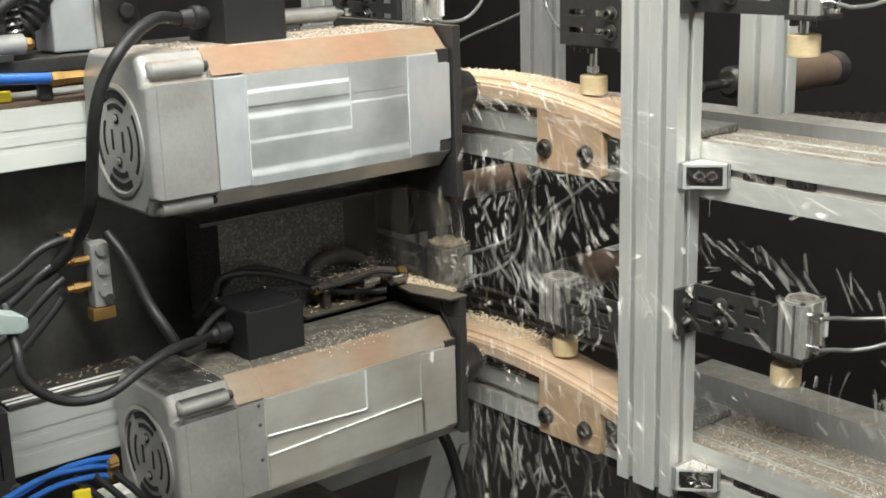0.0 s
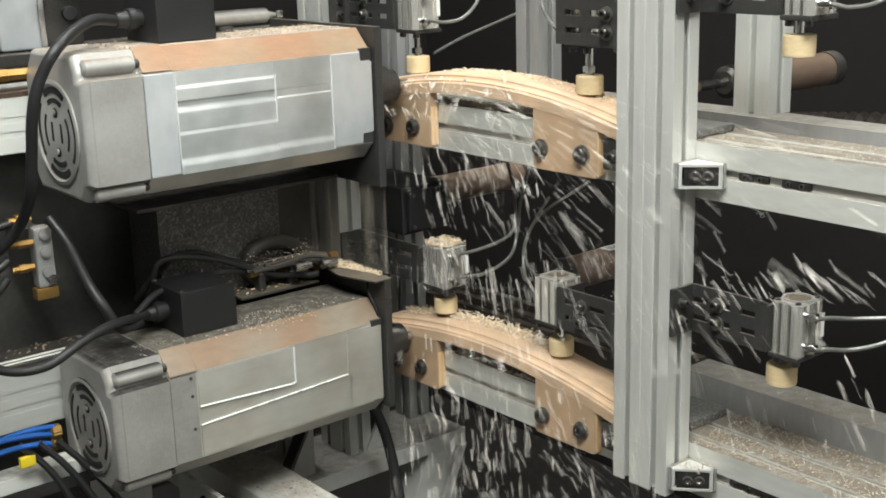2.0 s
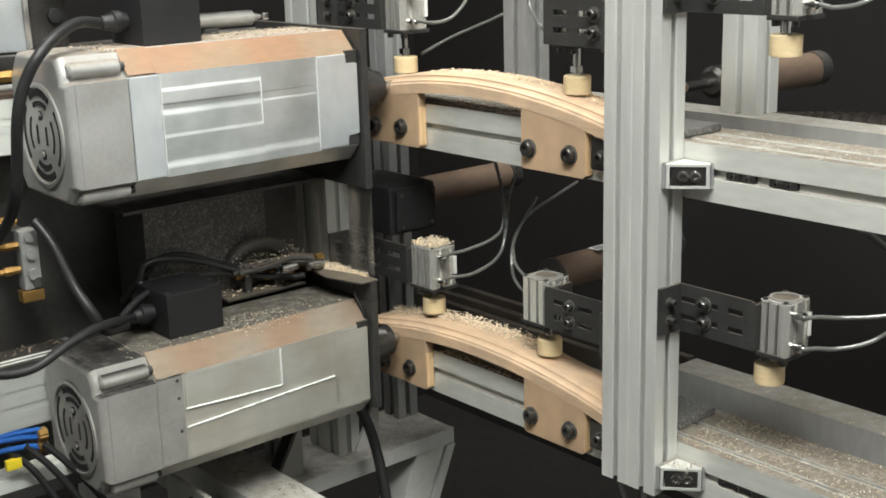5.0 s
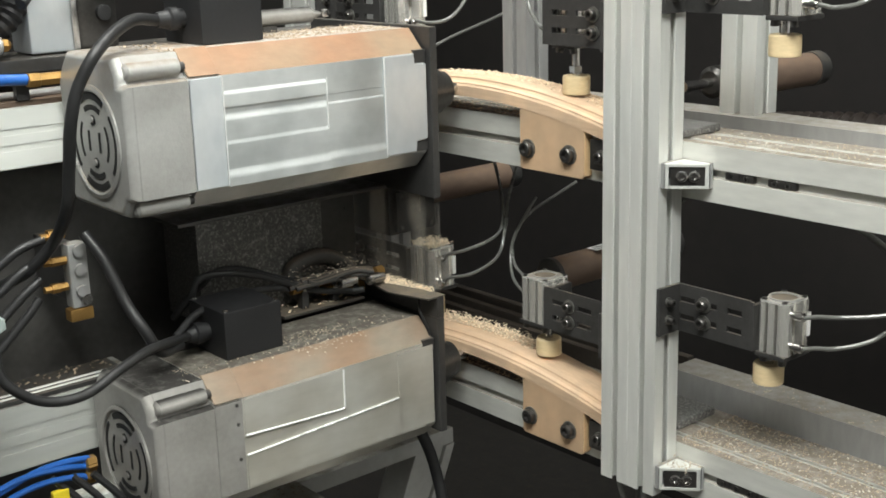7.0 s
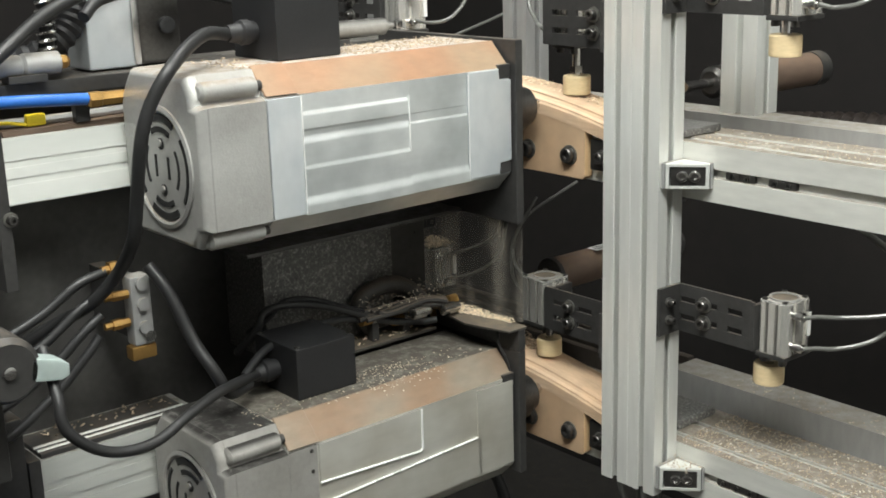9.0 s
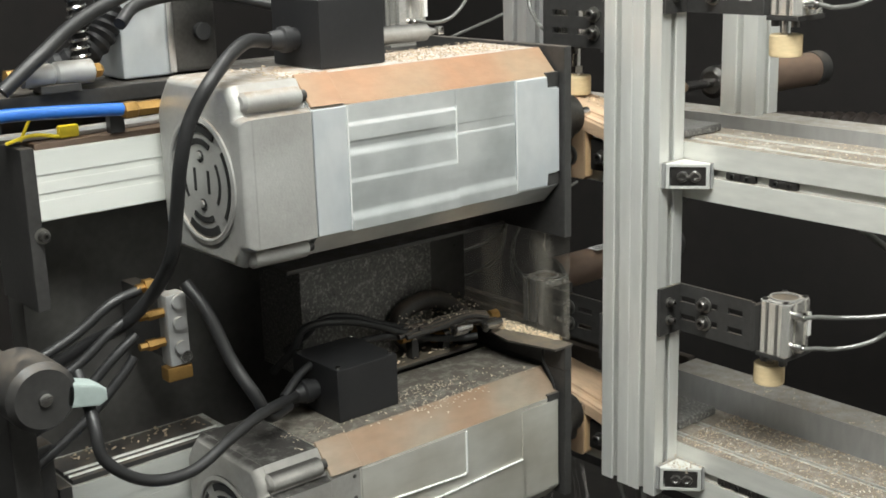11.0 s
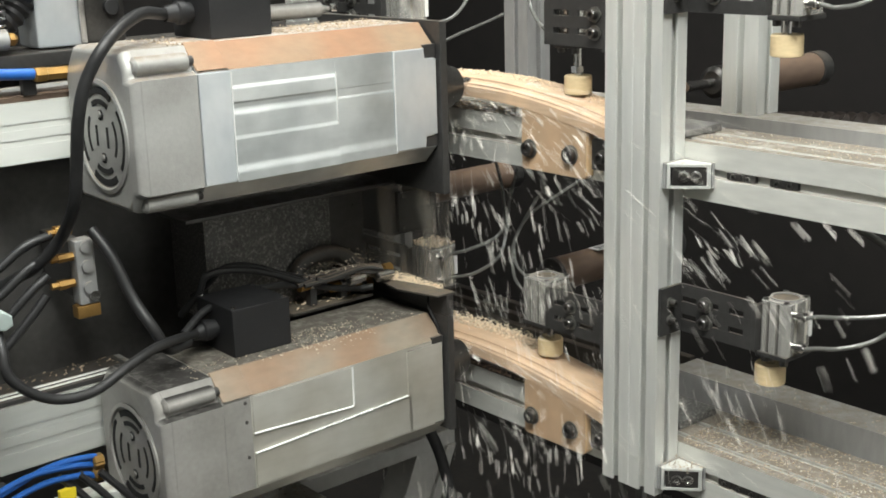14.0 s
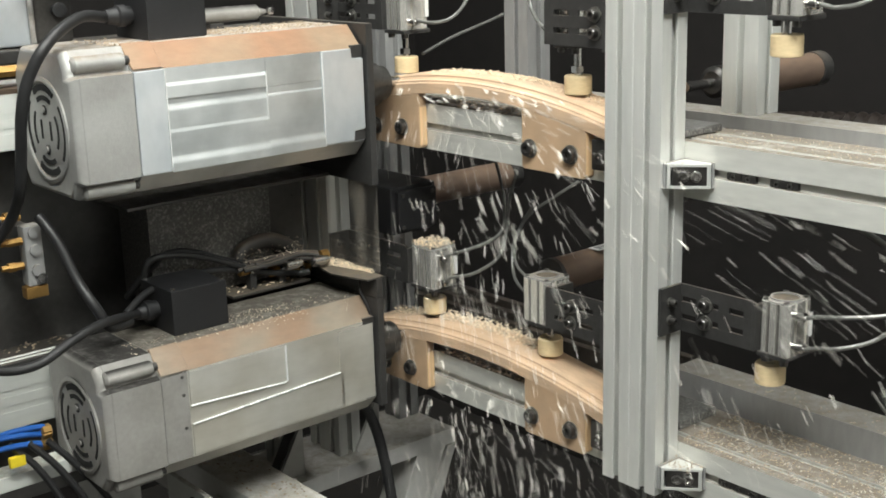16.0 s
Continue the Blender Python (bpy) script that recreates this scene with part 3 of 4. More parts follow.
air_tube([(.08, .2, 1.075), (.121, .2, 1.053), (.156, .2, 1.036), (.2, .2, 1.0), (.22, .2, .94)], .004)
air_tube([(-.06, .1, 1.062), (-.081, .15, 1.066), (-.06, .18, 1.085), (-.02, .2, 1.09)], .0032)


def brown_cylinder(a, b, r, label, open_rod=True):
    """A round barrel along y with end caps."""
    (x, y0, z), y1 = a, b
    t = thing("air_cylinder", (x, (y0 + y1) / 2, z - r), label, "air cylinder", "brown air cylinders")
    part("barrel", lathe("y", x, z, [(r * .96, y0 + .008), (r, y0 + .01), (r, y1 - .01), (r * .96, y1 - .008)], 36), BROWN, t)
    part("end_cap", lathe("y", x, z, [(r * .9, y0), (r * 1.05, y0 + .002), (r * 1.05, y0 + .009), (r * .9, y0 + .0095)], 36), BLACK, t)
    part("end_cap", lathe("y", x, z, [(r * .9, y1 - .0095), (r * 1.05, y1 - .009), (r * 1.05, y1 + .012), (r * .9, y1 + .014)], 36), BLACK, t)
    if open_rod:
        part("piston_rod", rod("y", x, z, r * .25, y0 - .06, y0 - .0005, 16), STEEL, t)
    return t


brown_cylinder((-.695, .21, .968), .43, .0235, "brown dusty air cylinder lying behind the rails")
brown_cylinder((-.332, .165, .912), .42, .024, "brown dusty air cylinder with white label behind the clamp", False)
brown_cylinder((-.125, .30, 1.187), .47, .0225, "brown dusty air cylinder behind the upper rail")
sticker = thing("sticker", (-.322, .2, .937), "small white printed sticker on the air cylinder", "sticker")
part("paper", box(-.334, -.315, .245, .295, .9365, .9372), LABEL, sticker)
for i in range(3):
    part("print", box(-.330 + i * .005, -.3275 + i * .005, .25, .29, .9373, .9376), INK, sticker)
solo("flexible_duct", tube([(-.30, .62, 1.04), (-.2, .62, 1.05), (-.1, .64, 1.055), (0, .7, 1.04), (.1, .8, .95), (.15, .85, .6), (.15, .86, .001)], .05, 20, 12, wave=.05), DUCT, "dusty brown corrugated extraction duct behind the machine", "duct")

def valve_box():
    """Black box behind the left lower clamp, bolted to the column's rear face."""
    t = thing("valve_box", (-.60, .08, .957), "black dusty valve box bolted behind the column", "valve box")
    part("housing", box(-.66, -.529, .0405, .125, .957, 1.028, .004), BLACK_PLASTIC, t)
    part("cover", box(-.528, -.520, .048, .119, .963, 1.022, .002), BLACK_PLASTIC, t)
    for y in (.056, .111):
        for z in (.969, 1.016):
            part("screw", lathe("x", y, z, [(.003, -.5202), (.003, -.518), (.0015, -.5178)], 10), DARK_STEEL, t)


valve_box()
coupling = thing("rod_coupling", (-.11, .22, 1.17), "dusty steel shaft coupling behind the column", "coupling")
part("sleeve", lathe("y", -.105, 1.195, [(.014, .22), (.02, .224), (.02, .25), (.014, .254)], 24), DARK_STEEL, coupling)
part("shaft", rod("y", -.105, 1.195, .006, .17, .3, 14), STEEL, coupling)


# ---- base frame under the rails ----
def base_frame():
    t = thing("base_frame", (-.6, .05, .3), "grey steel machine frame with sloping leg", "machine frame")
    part("cross_beam", box(-.735, -.603, -.24, .205, .5715, .5915, .002), GREY_PAINT, t)
    part("beam_edge", box(-.6028, -.594, -.24, .205, .566, .5925, .0015), GREY_PAINT, t)
    part("sloping_leg", prism([(.13, .565), (.204, .565), (-.026, .02), (-.10, .02)], "x", -.66, -.60, bevel=.002), GREY_PAINT, t)
    part("leg_edge", prism([(.188, .565), (.206, .565), (-.024, .02), (-.042, .02)], "x", -.5995, -.592, bevel=.001), GREY_PAINT, t)
    part("long_beam", box(-1.2, -.18, -.235, -.155, .57, .645, .004), GREY_PAINT, t)
    part("leg", box(-1.1, -1.02, -.235, -.155, 0, .57, .003), GREY_PAINT, t)
    part("leg", box(-.28, -.2, -.235, -.155, 0, .57, .003), GREY_PAINT, t)
    for x, y, z in ((-.62, -.075, .5918), (-.628, .075, .5918)):
        g = part("gusset", prism([(y - .045, z), (y, z), (y, z + .075), (y - .006, z + .075), (y - .045, z + .006)], "x", x - .03, x - .024), GREY_PAINT, t)
        part("gusset_cheek", prism([(y - .045, z), (y, z), (y, z + .075), (y - .006, z + .075), (y - .045, z + .006)], "x", x - .003, x + .003), GREY_PAINT, t)
        part("gusset_floor", prism([(y - .044, z + .006), (y - .006, z + .074), (y - .009, z + .074), (y - .044, z + .012)], "x", x - .0238, x - .0032), DARK_STEEL, t)
    part("post", prism(slotted(-.70, -.66, -.09, -.05, (-.68,), (-.07,)), "z", .5920, .80), ALU, t)
    tab = part("white_tab", box(-.62, -.505, -.30, -.292, .60, .668, .0015), WHITE, t, "white plate with a slotted hole")
    # A black disc paints the darkness of the tab's hole.
    part("slot", prism(disc(-.545, .642, .014, 20), "y", -.3006, -.3001), HOLE_SHADE, tab)
    part("tab_arm", box(-.60, -.52, -.2918, -.2352, .605, .62, .0015), GREY_PAINT, tab)


base_frame()


# ---- the moving milling head ----
MOVERS = []


def mover(name, at, label, category, group=""):
    t = thing(name, at, label, category, group)
    MOVERS.append(t)
    return t


X0, X1 = -.468, -.317  # the spindle motors' two sides
XC = (X0 + X1) / 2


def arc_slot(cx, cz, r0, r1, a0, a1, n=10):
    a = [radians(a0 + (a1 - a0) * i / n) for i in range(n + 1)]
    return [(cx + r1 * math.cos(t), cz + r1 * math.sin(t)) for t in a] + [(cx + r0 * math.cos(t), cz + r0 * math.sin(t)) for t in a[::-1]]


def spindle_motor(zs0, zs1, upper):
    """An air-cooled milling spindle: square motor with chamfered edges, fan cap, terminal box, collet and cutter."""
    top, low = zs1 + .0275, zs0 - .021
    zc = (zs0 + zs1) / 2
    look_at = "bright brushed aluminium spindle motor dusted with sawdust" if upper else "grey aluminium spindle motor, its dusty top darkened by painted shade"
    t = mover("spindle_motor", (XC, -.25, low), look_at, "motor", "spindle motors")
    # The lower motor's metals carry its shade in their colour.
    side = BRUSHED if upper else BRUSHED_SHADE_TOP
    cast = CAST if upper else CAST_SHADE_TOP
    c0, c1 = .0275, .021
    octa = [(X1, zs0), (X1, zs1), (X1 - c0, top), (X0 + c0, top), (X0, zs1), (X0, zs0), (X0 + c1, low), (X1 - c1, low)]
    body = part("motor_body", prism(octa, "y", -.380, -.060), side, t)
    # chamfer along the top edge: dust, with painted orange reflection on the upper motor
    d = .0006
    cham = [(X1 - .0006 + d, zs1 + d), (X1 - c0 + d, top + d), (X1 - c0 - .002, top + d), (X1 - c0 - .002, top - .002), (X1 - c0, top - .003), (X1 - .003, zs1)]
    part("dusty_edge", prism(cham, "y", -.3415, -.0603), DUST_REFLECT if upper else DUSTED_DULL, t, "chamfered top edge, orange from wood dust and painted reflection" if upper else "chamfered top edge with thin wood dust")
    cham2 = [(u + .002, v + .002) for u, v in cham]
    part("dusty_edge", prism(cham2, "y", -.380, -.342, bevel=.0008, seg=1), DUST_REFLECT if upper else DUSTED_DULL, t)
    # raised end strips and the thicker rear half of the ribbed side
    if upper:
        part("side_strip", box(X1 - .004, X1 + .0035, -.380, -.342, zs0 + .001, zs1 - .0005, .0012), PLATE, t, "bright milled strip beside the fan cap")
        tall = zs1 - zs0

        def milled(name, y0, y1, steps, out):
            """A side face cut along its length: steps are (share of the height from the top, depth), joined by soft shoulders."""
            pts = []
            for (f0, d0), (f1, d1) in zip(steps, steps[1:]):
                for i in range(8):
                    q = i / 8
                    e = q * q * (3 - 2 * q)
                    pts.append((X1 + out + d0 + (d1 - d0) * e, zs1 - .0005 - (f0 + (f1 - f0) * q) * (tall - .001)))
            pts.append((X1 + out + steps[-1][1], zs0 + .0005))
            pts += [(X1 - .003, zs0 + .0005), (X1 - .003, zs1 - .0005)]
            return part(name, prism(pts, "y", y0, y1), side, body)
        milled("milled_side", -.3415, -.2062, [(0, -.0004), (.13, -.0004), (.175, .0014), (.28, .0016), (.305, -.0002), (.34, -.0006), (.41, .0014), (.58, .0015), (.625, .0026), (.84, .0022), (.93, .0048), (1, .0050)], .0006)
        milled("milled_side", -.2052, -.1235, [(0, 0), (.285, 0), (.31, -.0016), (.33, -.0018), (.39, .0006), (.62, .0008), (.83, .0006), (.92, .0030), (1, .0032)], .0004)
        # Thin beads draw the bright glints on the rib edges.
        for y, f0, f1, r, lift in ((-.2057, .13, .62, .0008, .0022), (-.3412, .01, .99, .0008, .0036), (-.1230, .01, .99, .0007, .0030)):
            part("rib_glint_bead", tube([(X1 + lift, y, zs1 - f0 * tall), (X1 + lift, y, zs1 - (f0 + f1) / 2 * tall), (X1 + lift, y, zs1 - f1 * tall)], r, 8, 2), RIB_GLINT, body, "near-white bead painting the glint along a rib edge")
        part("front_block", prism([(-.1225, zs0 + .002), (-.078, zs0 + .002), (-.078, zs0 + .016), (-.0595, zs0 + .016), (-.0595, zs1 - .0135), (-.078, zs1 - .0135), (-.078, zs1), (-.1225, zs1)], "x", X1 - .004, X1 + .0035, bevel=.0008, seg=1), PLATE, t, "bright milled front block")
    else:
        part("side_strip", box(X1 - .004, X1 + .0012, -.380, -.3445, zs0 + .001, zs1 - .0005, .0008), cast, t)
        part("side_band", prism([(-.3425, zs0 + .002), (-.112, zs0 + .002), (-.112, zs0 + .051), (-.3425, zs0 + .043)], "x", X1 - .003, X1 + .0012, bevel=.0006, seg=1), side, body)
        part("side_band", prism([(-.3425, zs0 + .066), (-.203, zs0 + .060), (-.2005, zs0 + .063), (-.2005, zs1 - .001), (-.3425, zs1 - .001)], "x", X1 - .003, X1 + .0012, bevel=.0006, seg=1), side, body)
        part("front_block", box(X1 - .004, X1 + .0012, -.118, -.0605, zs0 + .002, zs1 - .004, .001), side, body)
        for pts in ([(-.3425, zs0 + .0435), (-.119, zs0 + .0515)], [(-.3425, zs0 + .0680), (-.206, zs0 + .0614), (-.2022, zs0 + .0634), (-.2022, zs1 - .002)]):
            part("rib_glint_bead", tube([(X1 + .0016, y, z) for y, z in pts], .0013, 8, 1), RIB_GLINT, body, "near-white bead painting the glint along a rib edge")
        for y, z in ((-.3515, zs0 + .041), (-.3515, zs0 + .084), (-.352, zs1 - .006)):
            part("screw", lathe("x", y, z, [(.0022, X1 + .001), (.0022, X1 + .0018), (.001, X1 + .002)], 10), DARK_STEEL, t)
    # fan cap
    cap_sec = [(X1 + .0035, zs0 + .001), (X1 + .0035, zs1 - .001), (X1 - .008, zs1 + .001), (X1 - .0095, zs1 + .004), (X1 - .0095, zs1 + .013), (X1 - .019, top + .0005), (X0 + .019, top + .0005), (X0 + .006, zs1 + .013),
               (X0 - .003, zs1), (X0 - .003, zs0), (X0 + .009, low + .002), (X1 - .020, low + .001), (X1 - .010, zs0 - .008), (X1 - .009, zs0 - .003)]
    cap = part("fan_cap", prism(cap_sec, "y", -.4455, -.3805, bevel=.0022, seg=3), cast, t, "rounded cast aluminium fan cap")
    part("rear_shell", lathe_rect(cap_sec, -.4455, -.456, .007), cast, cap)
    for x, z in ((X1 - .0105, zs1 + .0125), (X1 - .0125, zs0 - .010), (X0 + .014, zs1 + .012)):
        part("corner_boss", lathe("y", x, z, [(.006, -.4475), (.0095, -.4445), (.0095, -.388), (.0085, -.386)], 20), cast, cap)
        part("screw", lathe("y", x, z, [(.0055, -.3855), (.0055, -.379), (.003, -.379)], 14), BLACK, t)
    # fan grille: rings of black slabs round the hub paint the slots' shade
    cx, cz = -.390, zc - .004
    yb = -.4565
    part("grille_ring", lathe("y", cx, cz, [(.061, -.455), (.061, -.4580), (.057, -.4590), (.055, -.4580), (.055, -.455)], 48), cast, cap)
    for r0, r1, spans in ((.0455, .0530, ((58, 122), (238, 302))), (.0475, .0515, ((-38, 38), (142, 218))), (.0345, .0400, ((62, 118), (242, 298))), (.0310, .0340, ((-34, 34), (146, 214)))):
        for a0, a1 in spans:
            part("grille_slot", prism(arc_slot(cx, cz, r0, r1, a0, a1), "y", yb - .0006, yb + .0015), HOLE_SHADE, cap)
    for dx, dz, rx in ((0, .023, .0058), (0, -.023, .0058)):
        part("grille_hole", prism(disc(cx + dx, cz + dz, rx, 18), "y", yb - .0006, yb + .0015), HOLE_SHADE, cap)
        part("rivet", lathe("y", cx + dx, cz + dz + .001, [(.0036, yb), (.0036, yb - .0022), (.002, yb - .0028)], 12), cast, cap)
    for dx in (-.0125, .0125):
        part("grille_slot", box(cx + dx - .0016, cx + dx + .0016, yb - .0006, yb + .0015, cz - .011, cz + .011), HOLE_SHADE, cap)
    # terminal box with cable gland
    bz = top + .0005
    tb = part("terminal_box", box(-.452, -.3685, -.330, -.2515, bz, bz + (.066 if upper else .058), .0016), BLACK_PLASTIC, t, "black plastic terminal box")
    for x in (-.374, -.446):
        for y in (-.325, -.257):
            part("screw", lathe("z", x, y, [(.0028, bz + .058 if not upper else bz + .066), (.0028, bz + .0605 if not upper else bz + .0685), (.0012, bz + .0608 if not upper else bz + .0688)], 10), STEEL, tb)
    part("cable_gland", lathe("y", -.41, bz + .028, [(.011, -.3305), (.011, -.337), (.0130, -.3375), (.0130, -.347), (.0105, -.349), (.0085, -.362)], 12), BLACK_PLASTIC, tb)
    # nose, collet and cutter
    zn = zc + .0045
    part("spindle_nose", lathe("y", -.362, zn, [(.034, -.0455), (.034, -.024), (.030, -.022), (.030, -.010), (.024, -.008)], 36), DARK_STEEL, t, "dark steel spindle nose")
    part("collet_nut", lathe("y", -.362, zn, [(.023, -.008), (.0235, -.006), (.0235, .006), (.017, .010)], 24), DARK_STEEL, t)
    part("cutter", lathe("y", -.362, zn, [(.0075, .010), (.0075, .021), (.0068, .022), (.0068, .034)], 18), STEEL, t, "bright steel milling cutter")
    # mounting plate with shelf
    part("mounting_plate", box(-.56, -.3085, -.057, -.046, zs0 - (.060 if upper else .012), top + .003, .0015), BLACK, t, "black steel mounting plate")
    if upper:
        part("dust_shield", box(-.535, -.309, -.052, -.049, zs0 - .180, zs0 - .0605), SHIELD, t, "clear plastic dust shield clouded with dust")
        part("shelf", box(-.56, -.405, -.36, -.0575, zs0 - .0600, zs0 - .0555, .001), DUSTY_BLACK, t, "black steel shelf under the motor")
    else:
        part("plate_strip", box(-.56, -.3085, -.057, -.046, top + .0032, top + .030, .001), BLACK, t)
        shelf = [(-.56, -.044), (-.56, -.076), (-.433, -.076), (-.37, -.088), (-.3085, -.072), (-.3085, -.044)]
        part("top_flange", prism(shelf, "z", top + .0302, top + .0325), DUST_SHELF, t, "dusty steel shelf over the mounting plate")
        part("wire", tube([(-.34, -.06, top + .03), (-.335, -.066, top + .012), (-.326, -.062, top - .008), (-.322, -.06, top - .024)], .0016, 6), RUBBER, t)
    upper and part("shelf_rib", box(-.56, -.552, -.36, -.0575, zs0 - .055, zs0 + .05, .001), BLACK, t)
    for z in (zs0 + .010, zs1 - .012):
        socket_bolt("y", X1 - .012, z, -.0572, -1, .006, t, .0075)
    part("clip", box(X1 - .012, X1 + .001, -.077, -.058, zs1 - .012, zs1 + .004, .001), BLACK, t)
    part("clip", box(X1 - .012, X1 + .001, -.077, -.058, zs0 + .001, zs0 + .014, .001), BLACK, t)
    return t


def lathe_rect(sec, y0, y1, inset):
    """A cap that closes a section with a rounded, smaller end face."""
    bm = bmesh.new()
    cu = sum(u for u, v in sec) / len(sec)
    cv = sum(v for u, v in sec) / len(sec)
    rows = []
    for k in range(5):
        a = k / 4 * math.pi / 2
        s = inset * (1 - math.cos(a))
        y = y0 + (y1 - y0) * math.sin(a)
        rows.append([bm.verts.new((u - s * (1 if u > cu else -1), y, v - s * (1 if v > cv else -1))) for u, v in sec])
    n = len(sec)
    for a, b in zip(rows, rows[1:]):
        for i in range(n):
            bm.faces.new((a[i], a[(i + 1) % n], b[(i + 1) % n], b[i]))
    bm.faces.new(rows[0]), bm.faces.new(rows[-1])
    return bm


spindle_motor(1.1235, 1.244, True)
spindle_motor(.763, .8765, False)


def carriage():
    """The black upright carriage that carries both spindles, with its two white slide profiles."""
    t = mover("head_carriage", (-.58, -.35, .62), "black steel carriage plate carrying both spindle motors", "carriage")
    part("back_plate", box(-.60, -.5605, -.575, -.03, .66, 1.262, .002), DUSTY_BLACK, t)
    part("dusty_panel", box(-.56, -.475, -.30, -.1135, .9165, 1.0625, .001), SPECKLED, t, "dust-speckled black panel")
    part("side_panel", box(-.56, -.478, -.113, -.058, .95, 1.0625, .001), DUSTY_BLACK, t)
    part("top_bar", box(-.56, -.50, -.60, -.20, 1.246, 1.262, .002), BLACK, t)
    for z0, z1 in ((1.146, 1.213), (.797, .8755)):
        p = part("slide_profile", prism([(-.4805, z0), (-.4805, z1), (-.56, z1), (-.56, z0)], "y", -.578, -.385, bevel=.001, seg=1), WHITE if z1 > 1 else WHITE_DARKER, t, "white aluminium slide profile")
        h = z1 - z0
        part("slide_ridge", box(-.4803, -.4795, -.578, -.385, z0 + h * .40, z0 + h * .56, .0003), WHITE if z1 > 1 else WHITE_DARKER, p)
        part("slide_ridge", box(-.4803, -.4795, -.578, -.385, z0 + h * .66, z0 + h - .001, .0003), WHITE if z1 > 1 else WHITE_DARKER, p)
        part("slide_ridge", box(-.4803, -.4795, -.578, -.385, z0 + .001, z0 + h * .30, .0003), WHITE if z1 > 1 else WHITE_DARKER, p)
        part("end_plate", box(-.56, -.476, -.592, -.5785, z0 - .085, z1 + .004, .0015), BLACK, t, "black end plate")
        socket_bolt("x", -.580, z0 - .012, -.476, 1, .005, t, .0075)
        part("top_strip", box(-.545, -.4835, -.575, -.40, z1 + .0002, z1 + .006, .001), BROWN if z1 > 1 else BLACK, t, "brown dusty cover strip" if z1 > 1 else "black cover strip")
        if z1 < 1:
            for x in (-.492, -.503):
                part("guide_rod", rod("y", x, z1 + .0062, .0018, -.575, -.40, 8), WHITE, t)
    part("lower_skirt", box(-.56, -.475, -.66, -.593, .66, .93, .003), BLACK, t)
    return t


carriage()


def fittings():
    t = mover("valve_block", (-.45, -.475, .965), "grey valve block with brass fittings on the carriage", "valve")
    part("valve_body", box(-.462, -.442, -.478, -.455, .985, 1.06, .003), ALU_DIM, t)
    for i, z in enumerate((1.005, 1.03, 1.052)):
        part("port", lathe("x", -.466, z, [(.007, -.4415), (.007, -.438), (.004, -.4378)], 16), ALU_DIM, t)
    for y, z, s in ((-.486, 1.072, 1), (-.488, 1.012, .8), (-.486, 1.042, .7)):
        part("brass_fitting", lathe("y", -.45, z, [(.004, y - .018), (.004, y - .010), (.0075 * s, y - .010), (.0075 * s, y), (.005, y), (.005, y + .009)], 6), BRASS, t)
    part("brass_fitting", box(-.458, -.442, -.482, -.454, .970, .985, .002), BRASS, t)
    part("screw", lathe("x", -.462, .995, [(.006, -.4415), (.006, -.437), (.003, -.437)], 16), STEEL, t)
    part("support", box(-.545, -.463, -.475, -.458, .99, 1.055, .001), BLACK, t)

    u = mover("air_manifold", (-.42, -.11, .905), "brass push-in fittings and cables on the dusty shelf", "manifold")
    part("tray", box(-.545, -.435, -.205, -.0780, .9105, .9145, .001), DUST_SHELF, u)
    part("tray_riser", box(-.545, -.535, -.205, -.0780, .88, .9105, .001), BLACK, u)
    for y, z in ((-.165, .943), (-.117, .932), (-.085, .926)):
        part("brass_fitting", lathe("y", -.45, z, [(.004, y - .02), (.0075, y - .019), (.0075, y - .007), (.0055, y - .006), (.0055, y + .004), (.008, y + .005), (.008, y + .014), (.004, y + .015)], 8), BRASS, u)
        part("steel_sleeve", lathe("y", -.45, z, [(.0058, y - .006), (.0085, y - .005), (.0085, y + .003), (.0058, y + .004)], 14), STEEL, u)
        part("fitting_foot", box(-.456, -.444, y - .006, y + .004, .9147, z - .005, .001), BLACK, u)
    part("loop_hose", tube([(-.465, -.16, .925), (-.465, -.176, .948), (-.465, -.165, .968), (-.462, -.128, .975), (-.46, -.10, .962), (-.455, -.085, .945)], .011, 12), RUBBER_DUSTY, u, "dusty black hose bent in a loop")
    part("loop_hose", tube([(-.50, -.20, .935), (-.495, -.17, .962), (-.49, -.13, .968), (-.48, -.09, .956), (-.47, -.07, .945)], .010, 12), RUBBER_DUSTY, u, "dusty black hose bent in a loop")
    for k in range(6):
        dx, dz = .007 * (k % 3), .006 * (k // 3)
        part("thin_hose", tube([(-.452 + dx, -.195 + .006 * k, .946 + dz), (-.448 + dx, -.15, .952 + dz - .002 * k), (-.441 + dx, -.10, .949 + dz), (-.431 + dx, -.055 - .004 * k, .945 + dz)], .0034, 8), RUBBER_DUSTY, u)
    for y, x in ((-.118, -.415), (-.082, -.402)):
        part("steel_sleeve", lathe("y", x, .9475, [(.004, y - .014), (.0075, y - .013), (.0075, y + .004), (.0055, y + .005), (.0055, y + .012)], 12), STEEL, u)
    part("brass_fitting", lathe("y", -.425, .948, [(.004, -.068), (.007, -.067), (.007, -.055), (.004, -.054)], 8), BRASS, u)

    v = mover("small_air_cylinder", (-.46, -.16, 1.275), "grey air cylinder lying on the carriage top", "air cylinder")
    part("barrel", lathe("y", -.46, 1.288, [(.006, -.245), (.010, -.243), (.010, -.125), (.006, -.122), (.003, -.110)], 20), CAST_SHADE_TOP, v)
    part("rod_eye", box(-.464, -.456, -.108, -.098, 1.283, 1.293, .002), STEEL, v)
    part("bracket", box(-.54, -.45, -.20, -.18, 1.2625, 1.278, .001), BLACK, v)

